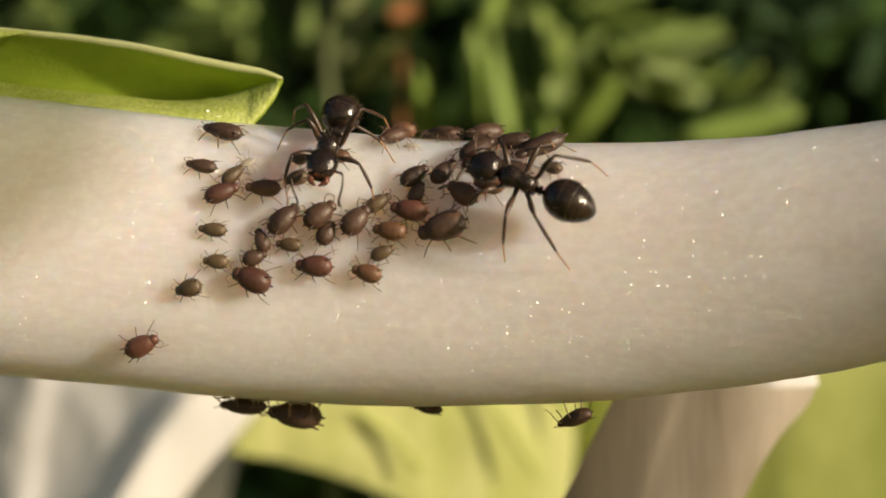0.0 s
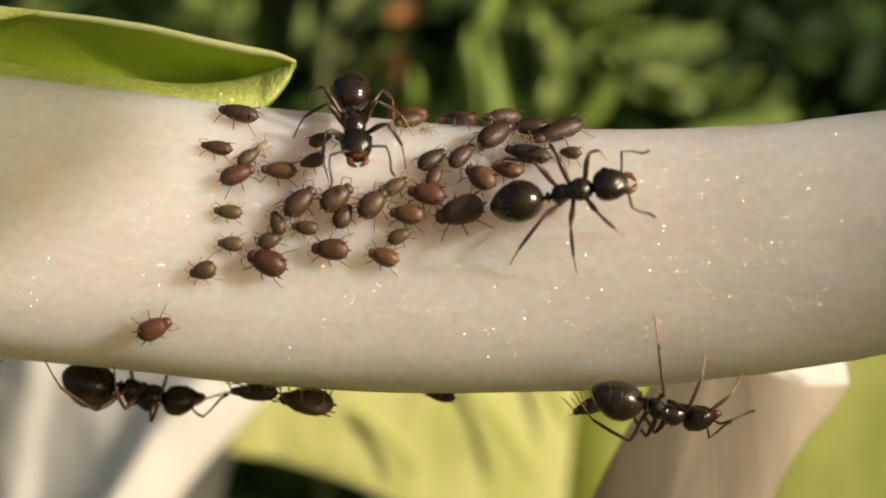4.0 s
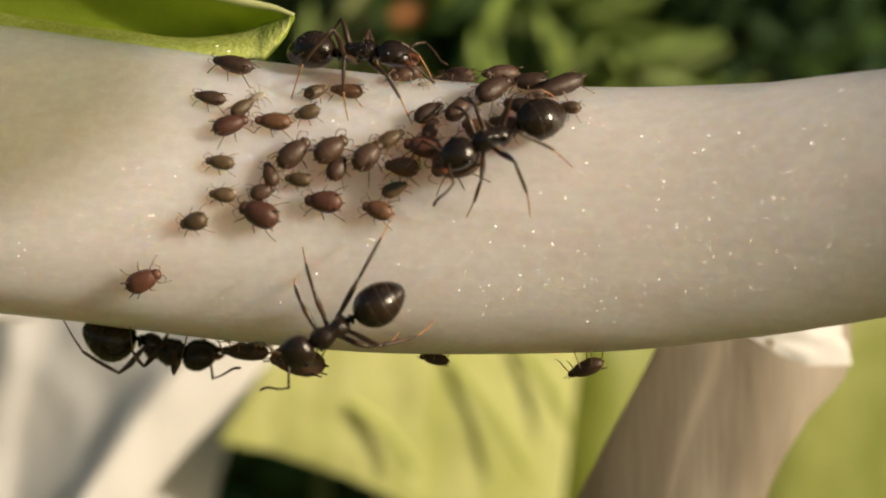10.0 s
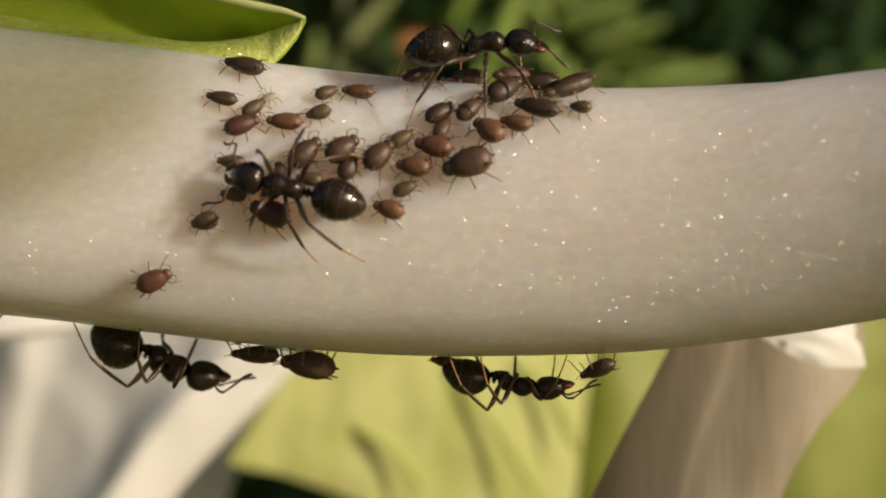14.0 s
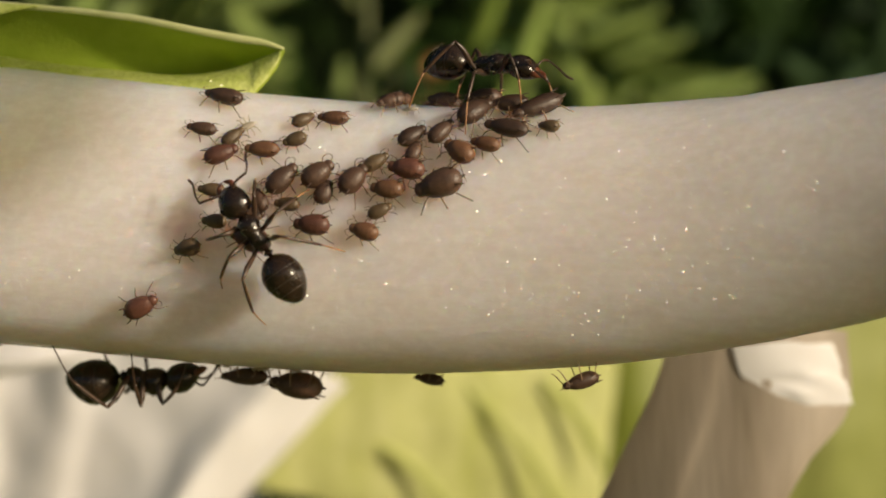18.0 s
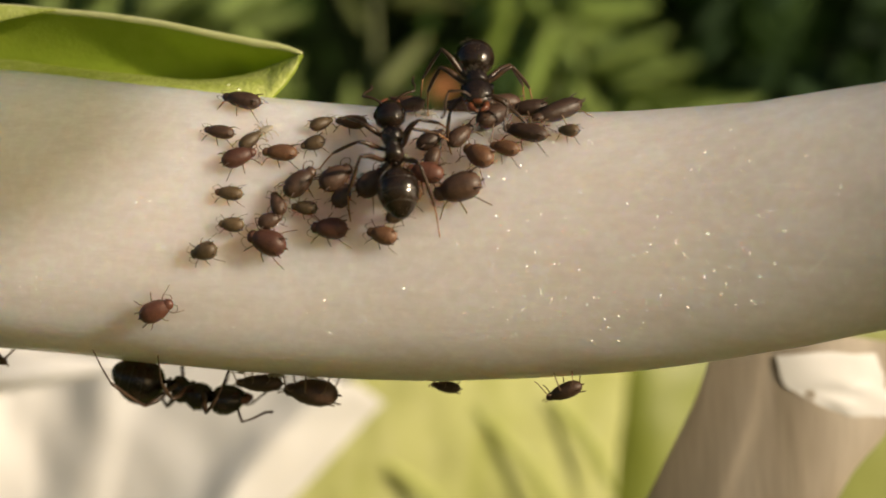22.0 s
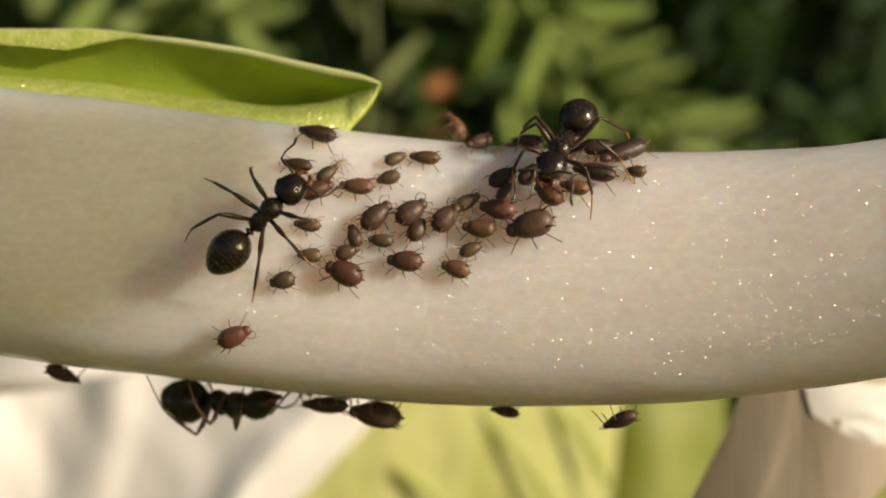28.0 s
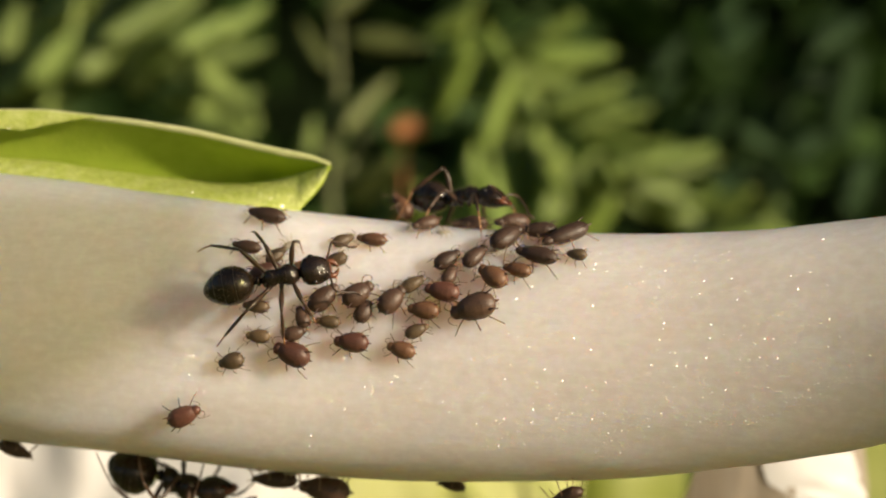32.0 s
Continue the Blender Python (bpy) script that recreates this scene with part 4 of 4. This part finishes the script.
def beside(x, phi, dx, up):
    """The place (along, round) on the stalk that lies dx along it and `up` round its skin from a given place."""
    way, gone, last = (1 if up > 0 else -1), 0.0, stalk_point(x + dx, phi)
    while gone < abs(up):
        phi += 4 * way
        here = stalk_point(x + dx, phi)
        gone += (here - last).length
        last = here
    return x + dx, phi - 4 * way * (gone - abs(up)) / max(0.05, (stalk_point(x + dx, phi) - stalk_point(x + dx, phi - 4 * way)).length)


def bend(root, toes, upper, lower):
    """The turns of femur and shin that bring the toes to their place, with the knee up; in the ant's space, millimetres."""
    d = toes - root
    reach = max(abs(upper - lower) + 0.08, min(d.length, upper + lower - 0.02))
    u = d.normalized()
    a = (upper ** 2 + reach ** 2 - lower ** 2) / (2 * reach)
    w = Vector((0, 0.25 * math.copysign(1, root.y), 1))
    w = (w - u * w.dot(u)).normalized()
    knee = root + u * a + w * math.sqrt(max(0.0, upper ** 2 - a * a))

    def turn(x):
        x = x.normalized()
        y = u.cross(w) * -1
        y = (y - x * y.dot(x)).normalized()
        return Matrix((x, y, x.cross(y))).transposed()
    return turn(knee - root), turn(root + u * reach - knee)


# walks over the stalk: seconds, place along it, place round it, heading, lift, pitch; before them the size and girth of the ant
ANT_WALKS = [
    ("black worker ant tending the aphids with orange feet", 1, 1, [
        (0, 3.06, 31.3, 156.9, 0.25, 2.2), (1, 2.83, 35.1, 151.6, 0.25, 1.8), (1.5, 2.84, 30.6, 172.3, 0.26, 2.3), (2, 2.73, 27.2, 184.6, -0.05, -8.6), (2.5, 1.68, 13.2, 226.1, -0.02, -0.7),
        (3, 3.00, 22.4, 395.1, -0.07, -11.7), (3.5, 2.86, 23.1, 341.4, -0.05, 6.2), (5.5, 2.86, 25.4, 456.8, 0.27, 3.4), (6, 2.54, 9.6, 477.9, 0.18, 0.0), (6.5, 2.84, 13.0, 463.5, 0.28, 3.4),
        (7, 2.72, 17.9, 476.1, 0.32, 5.5), (7.5, 2.52, 23.1, 475.1, 0.40, 9.0), (8, 2.83, 31.3, 462.3, 0.31, 5.3), (8.5, 2.38, 29.8, 531.4, -0.06, -19.7), (9, 2.07, 33.3, 532.0, -0.04, -7.8),
        (9.5, 1.72, 31.2, 520.4, -0.07, -19.2), (10, 1.84, 30.4, 573.1, -0.10, 13.6), (10.5, -0.36, 10.8, 562.4, 0.15, 0.0), (11, -1.17, 11.4, 539.0, 0.26, 2.0), (11.5, -2.16, 9.8, 542.0, -0.04, -8.9),
        (12, -3.23, 9.5, 543.4, 0.29, 3.5), (12.5, -3.89, 0.1, 538.4, 0.14, 0.0), (13, -3.73, 0.2, 537.0, -0.02, -3.4), (13.5, -3.86, 0.7, 540.7, -0.02, -4.2), (14, -3.91, 2.8, 531.5, -0.00, -0.5),
        (14.5, -4.58, 3.2, 519.9, 0.29, 4.2), (16.5, -2.51, -0.9, 511.6, 0.25, 1.4), (17, -2.94, -4.4, 519.9, 0.27, 3.3), (17.5, -4.15, -8.8, 504.5, -0.04, -11.1), (18, -4.34, -9.1, 488.2, -0.00, -0.1),
        (18.5, -4.53, -14.6, 497.2, -0.04, -22.2), (19, -3.88, -22.9, 448.4, -0.01, 1.1), (19.5, -4.04, -12.6, 448.4, -0.06, 6.2), (20, -3.87, -10.4, 444.2, -0.03, 1.5), (20.5, -3.73, -3.7, 451.1, -0.07, -15.5),
        (21, -1.45, 6.1, 408.3, 0.26, 0.1), (21.5, -0.50, 23.6, 411.1, 0.08, -0.1), (22, -1.28, 25.5, 463.3, -0.04, -6.5), (22.5, -3.29, 53.4, 536.8, 0.44, 10.4), (23, -5.59, 60.8, 545.4, 0.28, 4.0),
        (23.5, -8.19, 27.6, 617.9, -0.07, 10.3), (24, -7.73, 27.5, 668.7, -0.02, 3.4), (24.5, -7.70, 24.4, 668.2, -0.05, 11.3), (25, -7.63, -1.2, 635.0, 0.28, -0.0), (25.5, -7.41, 0.8, 698.9, -0.05, 14.3),
        (27.5, -7.80, 6.2, 779.2, -0.09, -25.5), (28, -7.46, 6.0, 772.8, 0.25, 0.2), (28.5, -7.73, 5.0, 772.1, -0.07, -0.7), (29, -7.80, 4.0, 784.1, 0.25, 0.2), (29.5, -7.81, 5.8, 784.3, -0.07, -9.5),
        (30, -7.43, 2.8, 739.4, -0.03, 2.7), (30.5, -7.45, 6.6, 724.9, -0.05, 14.9), (31, -7.27, 6.2, 733.6, 0.25, -0.1), (31.5, -5.79, 20.8, 731.6, -0.06, 13.7), (32, -5.77, 19.5, 738.4, 0.29, -0.7),
    ]),
    ("black worker ant guarding the upper edge of the stalk", 1, 1, [
        (0, -2.66, 56.3, -92.2, -0.15, 7.7), (1, -2.71, 55.4, -80.0, -0.05, 2.6), (1.5, -2.75, 55.7, -79.8, -0.10, 5.6), (2, -2.99, 62.1, -98.3, -0.15, 7.2), (2.5, -2.68, 64.1, -77.8, -0.15, 5.9),
        (3, -2.79, 69.5, -68.9, -0.15, 4.2), (3.5, -2.79, 58.9, -80.6, -0.11, 4.5), (5.5, -2.19, 53.3, -64.7, -0.08, 4.7), (6, -2.03, 53.4, -53.3, -0.04, 2.7), (6.5, -2.55, 64.0, -102.0, -0.10, 2.8),
        (7, -2.63, 53.8, -98.8, -0.11, 5.6), (7.5, -2.57, 55.1, -103.4, -0.10, 4.6), (8, -2.35, 53.6, -81.8, 0.00, -0.0), (8.5, -2.58, 65.9, -92.8, -0.15, 8.4), (9, -2.40, 72.0, -184.0, 0.15, 0.0),
        (9.5, -2.71, 62.4, -98.1, -0.15, 13.7), (10, -2.91, 65.0, -11.7, -0.11, 10.3), (10.5, -2.06, 66.4, 23.2, 0.16, -0.0), (11, -1.23, 61.7, 8.3, 0.31, 0.4), (12, -0.47, 59.9, 13.6, 0.44, 3.9),
        (12.5, -0.34, 60.2, 13.4, 0.45, 3.7), (13, 0.26, 58.4, 10.9, 0.46, 2.6), (14, 0.25, 64.6, 13.6, 0.38, 3.1), (14.5, -0.24, 82.7, -4.1, 0.02, 2.9), (16.5, 1.38, 70.8, 21.4, 0.41, 3.3),
        (17, 0.82, 83.7, -21.3, 0.38, 1.8), (17.5, 1.01, 91.5, -14.4, -0.01, -1.9), (18, 1.28, 78.7, -19.7, 0.30, -0.5), (18.5, 1.64, 61.4, -78.6, -0.03, 0.7), (19, 1.19, 58.7, -75.5, 0.28, -1.2),
        (19.5, 0.87, 63.7, -72.4, 0.15, 0.0), (20, 0.84, 67.8, -60.9, 0.32, -1.2), (20.5, 0.73, 67.8, 15.8, 0.51, 5.0), (21, 1.50, 76.5, -33.8, 0.31, -0.4), (21.5, 1.27, 75.0, -52.6, 0.41, -1.0),
        (22, 0.84, 66.6, -78.9, 0.46, -2.6), (22.5, 1.26, 83.0, -23.9, 0.37, 1.4), (23, 2.99, 68.9, -13.5, 0.27, -1.8), (23.5, 2.35, 64.5, -102.6, 0.32, -1.4), (24, 2.21, 60.5, -105.1, 0.28, -1.2),
        (24.5, 2.42, 56.4, -111.3, -0.09, 3.7), (25, 2.32, 64.5, -126.0, 0.12, 0.0), (25.5, 2.05, 61.7, -119.5, -0.04, 1.2), (27.5, 1.37, 60.8, -98.2, 0.09, -0.0), (28, 1.52, 57.6, -103.2, 0.11, -0.0),
        (28.5, 1.59, 59.0, -101.3, 0.25, -0.1), (29, 1.88, 62.3, -86.1, 0.27, -0.9), (29.5, 1.55, 57.0, -90.2, 0.25, -0.1), (30, 1.44, 64.3, -109.8, 0.05, 0.0), (30.5, 1.59, 63.5, -111.9, 0.19, -0.0),
        (31, 1.08, 66.1, -131.7, 0.26, -0.7), (31.5, 0.63, 63.4, -85.2, 0.27, -0.8), (32, -0.38, 92.4, -31.9, 0.08, 0.5),
    ]),
    ("black worker ant hurrying along the lower side of the stalk", 1, 1, [
        (0, -24.00, -6.0, 0.0, 0.00, 0.0), (0.6, -19.00, -9.0, -5.0, 0.00, 0.0), (1, -13.49, -11.5, -12.1, 0.11, -0.0), (1.5, -7.22, -3.2, -21.2, 0.12, -0.0), (2, -6.49, -12.3, -14.7, -0.01, 1.0),
        (2.5, -4.94, -32.5, -25.7, -0.05, -4.3), (3, -0.53, -31.5, 5.8, 0.25, -0.3), (3.5, 2.64, -42.5, -24.6, -0.00, -0.3), (4.2, 6.50, -70.0, -40.0, 0.00, 0.0), (5, 8.00, -120.0, -60.0, 0.00, 0.0),
        (6, 9.00, -165.0, -20.0, 0.00, 0.0), (32, 14.00, -175.0, 0.0, 0.00, 0.0),
    ]),
    ("black worker ant patrolling from one end of the stalk", 1, 1, [
        (0, 30.00, -80.0, -180.0, 0.00, 0.0), (5.5, 24.00, -78.0, -182.0, 0.00, 0.0), (6, 18.40, -56.0, -190.0, 0.00, 0.0), (6.5, 12.20, -11.8, -174.0, -0.09, -28.3), (7, 7.30, -29.6, -170.5, -0.05, -7.9), (7.5, 4.85, -37.3, -149.8, 0.29, 4.3),
        (8, 1.02, -21.6, -202.9, -0.05, -3.7), (8.5, 0.79, -18.3, -211.3, -0.07, -6.9), (9, -0.31, -24.9, -169.6, 0.17, -0.0), (9.5, -1.47, -25.7, -166.3, -0.05, -14.6), (10, -2.32, -36.1, -148.8, 0.69, 16.0),
        (10.5, -4.09, -39.5, -159.2, 0.36, 8.3), (11, -5.70, -50.3, -138.2, 0.44, 10.1), (11.5, -4.94, -43.3, -89.5, -0.11, -11.6), (12, -3.35, -57.6, -66.1, -0.15, -11.7), (12.5, -1.44, -91.2, -74.7, -0.15, 14.7),
        (13, -1.17, -91.7, -66.0, -0.15, 15.1), (13.5, 0.18, -98.6, 42.0, -0.15, -4.2), (14, 1.19, -97.1, 1.1, -0.15, 9.0), (14.5, 4.40, -110.5, 25.9, -0.16, -17.1), (15.2, 5.60, -95.0, 10.0, 0.00, 0.0),
        (16.2, 7.50, -140.0, -20.0, 0.00, 0.0), (18, 9.00, -170.0, -10.0, 0.00, 0.0), (32, 16.00, -175.0, 0.0, 0.00, 0.0),
    ]),
    ("black worker ant hanging under the stalk beside dark aphids", 1.12, 1.2, [
        (0, -25.00, -88.0, 0.0, 0.00, 0.0), (1.2, -20.00, -85.0, -10.0, 0.00, 0.0), (2, -15.99, -96.7, -3.6, 0.19, 3.1), (2.5, -10.54, -95.3, -7.6, 0.05, 6.4), (3, -10.00, -101.6, -6.4, -0.15, -1.0),
        (3.5, -10.03, -100.2, -6.7, -0.15, 6.8), (5.5, -9.80, -101.4, -3.4, -0.15, 10.1), (6, -9.71, -95.3, -2.0, -0.05, 21.8), (6.5, -9.41, -99.1, -3.7, -0.15, 11.5), (7, -9.08, -103.6, -2.8, -0.15, 3.9),
        (7.5, -9.87, -107.5, 1.3, -0.15, -1.5), (8, -9.91, -107.3, 4.5, -0.15, -3.1), (9, -9.02, -103.9, 7.3, -0.15, 7.3), (10, -9.16, -108.0, -2.0, -0.16, 6.9), (10.5, -9.74, -102.7, -2.7, -0.15, 8.2),
        (11, -9.13, -98.1, 12.6, -0.13, 18.1), (12, -9.42, -104.7, -2.3, -0.15, 8.2), (12.5, -9.06, -101.1, 2.2, -0.15, 14.1), (13, -9.44, -103.8, 6.0, -0.15, 14.4), (14, -9.11, -100.2, -2.1, -0.15, 15.5),
        (14.5, -9.19, -96.0, -5.9, -0.15, 11.6), (16.5, -9.49, -98.7, -6.5, -0.15, 7.7), (17, -9.78, -96.7, -5.7, -0.15, 7.6), (18, -9.64, -98.4, -1.8, -0.15, -7.0), (19, -9.33, -98.4, -7.8, -0.15, 11.5),
        (20, -8.99, -95.8, -5.3, -0.14, 15.4), (21, -8.28, -96.2, -3.6, -0.11, 15.9), (21.5, -8.94, -95.8, -5.5, -0.03, 12.5), (22, -8.71, -101.8, -4.3, -0.15, 9.6), (22.5, -8.58, -98.4, -2.9, -0.15, 15.3),
        (23, -7.31, -96.4, -0.6, -0.04, 16.5), (23.5, -7.43, -95.8, -3.0, -0.11, 18.5), (24, -7.88, -98.9, 18.2, -0.15, 15.0), (25, -8.16, -102.7, -4.8, -0.15, 4.9), (28, -9.58, -103.7, 18.2, -0.15, -9.9),
        (29, -9.52, -105.6, 30.9, -0.16, -18.5), (30, -8.86, -110.0, 40.9, -0.16, -24.4), (31, -9.51, -110.0, 1.4, -0.16, 0.6), (32, -9.55, -101.0, 7.7, -0.15, 4.9),
    ]),
]
APHID_WALK = [
    (0, 4.12, -80.0, 196.0), (6, 4.12, -80.0, 197.5), (9, 4.09, -80.0, 199.0), (13, 4.12, -80.0, 200.5), (14, 4.10, -80.0, 200.0),
    (17, 4.17, -80.0, 197.5), (18, 4.28, -80.0, 156.5), (19, 4.03, -80.0, 190.0), (20, 3.82, -80.0, 192.0), (21, 3.59, -80.0, 189.5),
    (22, 3.30, -80.0, 190.0), (22.5, 3.02, -80.0, 189.0), (23, 3.04, -80.0, 190.0), (25, 3.10, -80.0, 194.0), (28, 3.18, -80.0, 198.5),
    (29, 3.26, -80.0, 199.5), (30, 3.31, -80.0, 197.5), (31, 3.38, -80.0, 195.5), (32, 3.29, -80.0, 197.5),
]


def motions():
    for n, (label, size, girth, rows) in enumerate(ANT_WALKS):
        # the ant below the stalk gets dark feet, shade put into their colour
        thing, limbs, feelers = ant(label, girth, LEG if girth > 1.1 else TARSUS)
        thing.scale = (size, size, size)
        times = [r[0] for r in rows]
        state = lambda t: [float(np.interp(t, times, [r[i] for r in rows])) for i in (1, 2, 3, 4, 5)]
        clock = [k * 0.25 for k in range(129)]
        poses = [on_stalk(*state(t)[:3], lift=state(t)[3], pitch=state(t)[4]) for t in clock]
        walk(thing, list(zip(clock, poses)))
        for i, (leg, tibia, tarsus, root, femur, lower, rest) in enumerate(limbs):
            beat = ((i % 3) + (0 if i < 3 else 1)) % 2
            stretch = 1 + 0.13 * math.sin(2.1 * i + 1.3 * n)
            planted, leg_rows, shin_rows = None, [], []
            for k, t in enumerate(clock):
                x, phi, heading, lift, pitch = state(t)
                h = radians(heading)
                ahead, out = rest.x * stretch * size, rest.y * stretch * size
                place = beside(x, phi, ahead * math.cos(h) - out * math.sin(h), ahead * math.sin(h) + out * math.cos(h))
                aim = stalk_point(*place)
                nearer = state(t + 0.25)
                drift = stalk_point(nearer[0], nearer[1]) - stalk_point(x, phi)
                inside = poses[k].inverted()
                if planted is not None:
                    seat = inside @ (planted * MM) / (MM * size)
                if planted is None or ((planted - aim).length > 0.62 and k % 2 == beat) or (planted - aim).length > 1.0 or (seat - root).length > femur + lower - 0.05 or seat.y * root.y < 0:
                    planted = aim + (drift.normalized() * min(0.45, drift.length) if drift.length > 0.05 else Vector())
                toes = inside @ (planted * MM) / (MM * size)
                upper, under = bend(root, toes, femur, lower)
                leg_rows.append((t, Matrix.LocRotScale(root * MM, upper.to_quaternion(), None)))
                shin_rows.append((t, Matrix.LocRotScale(Vector((femur * MM, 0, 0)), (upper.inverted() @ under).to_quaternion(), None)))
            walk(leg, leg_rows)
            walk(tibia, shin_rows)
            walk(tarsus, shin_rows)
        for i, feeler in enumerate(feelers):
            rest = feeler.location.copy()
            walk(feeler, [(t, pose(*rest, 10 * math.sin(2.7 * t + i + n), 12 * math.sin(1.9 * t + 2 * i + n), 16 * math.sin(1.3 * t + 2.2 * i + n)))
                          for t in [0.5 * k for k in range(65)]])
    rows = [(t, on_stalk(x, phi, heading, lift=0.16, pitch=18)) for t, x, phi, heading in APHID_WALK]
    walk(roving_aphid, rows)
    walk(edge_aphid, [(t, on_stalk(x, 95, heading, lift=lift, pitch=pitch)) for t, x, heading, lift, pitch in (
        (0, -1.0, 180, 0.0, 0), (8, -1.2, 180, 0.0, 0), (20, -1.2, 178, 0.0, 0), (22, -1.2, 175, 0.05, 15), (24, -1.2, 172, 0.12, 40), (30, -1.5, 170, 0.15, 55), (32, -1.5, 172, 0.15, 50))])
    # the bract is nudged by the ant that climbs over it
    walk(bract, [(t, pose(x * MM, 0, z * MM, ry=tilt)) for t, x, z, tilt in ((0, -0.30, -0.13, 0), (6, -0.36, -0.13, 0), (11, -0.30, -0.10, 0), (18, -0.32, -0.12, 0), (22, -0.30, -0.10, 0), (23, -0.10, 0.04, -0.9), (24, -0.04, 0.05, -1.0), (25.5, -0.04, 0.02, -0.4), (29, -0.04, 0.0, 0), (32, -0.04, 0.0, 0))])
    # the broad petal drifts with the plant
    hub = Matrix.Translation(Vector((-22, 45, 0)) * MM)
    walk(broad_petal, [(t, pose(x * MM, 0, 0) @ hub @ pose(0, 0, 0, rz=turn) @ hub.inverted()) for t, x, turn in (
        (0, -3.3, -12), (3, -3.0, -12), (6, -3.9, -13), (8, -4.4, -10), (12, -4.2, -9), (14, -4.1, -7), (17, -2.8, -3), (20, -1.5, 0), (22, -0.5, 0), (24, -0.9, 0), (32, -0.5, 0))])
    # the unseen leaf sways, and its shade with it
    walk(shade_leaf, [(t, pose(x * MM, 0, z * MM)) for t, x, z in ((0, -0.3, 0.1), (3, -0.1, 0.0), (6, 0.3, -0.1), (12, 0.9, -0.3), (14, 0.9, -0.3), (17, -0.2, 0.1), (18, -0.3, 0.1), (20, -0.3, 0.0), (22, -0.3, -0.4), (24, -0.3, -1.6), (25.5, -0.2, -1.9), (28, -0.1, -2.3), (30, -0.1, -2.5), (32, -0.3, -2.4))])
    # the withered petal sways a little in the wind
    walk(withered, [(t, pose(x * MM, 0, z * MM)) for t, x, z in (
        (0, -0.90, -0.11), (3, -0.13, -0.20), (8, -0.08, -0.36), (14, 0.00, 0.00), (18, -0.32, -1.07), (19, -0.35, -1.14), (20, 0.56, -0.86), (22, 0.62, -1.00), (24, -0.12, -0.70), (28, 0.50, -1.20), (32, 0.90, -1.30))])


motions()
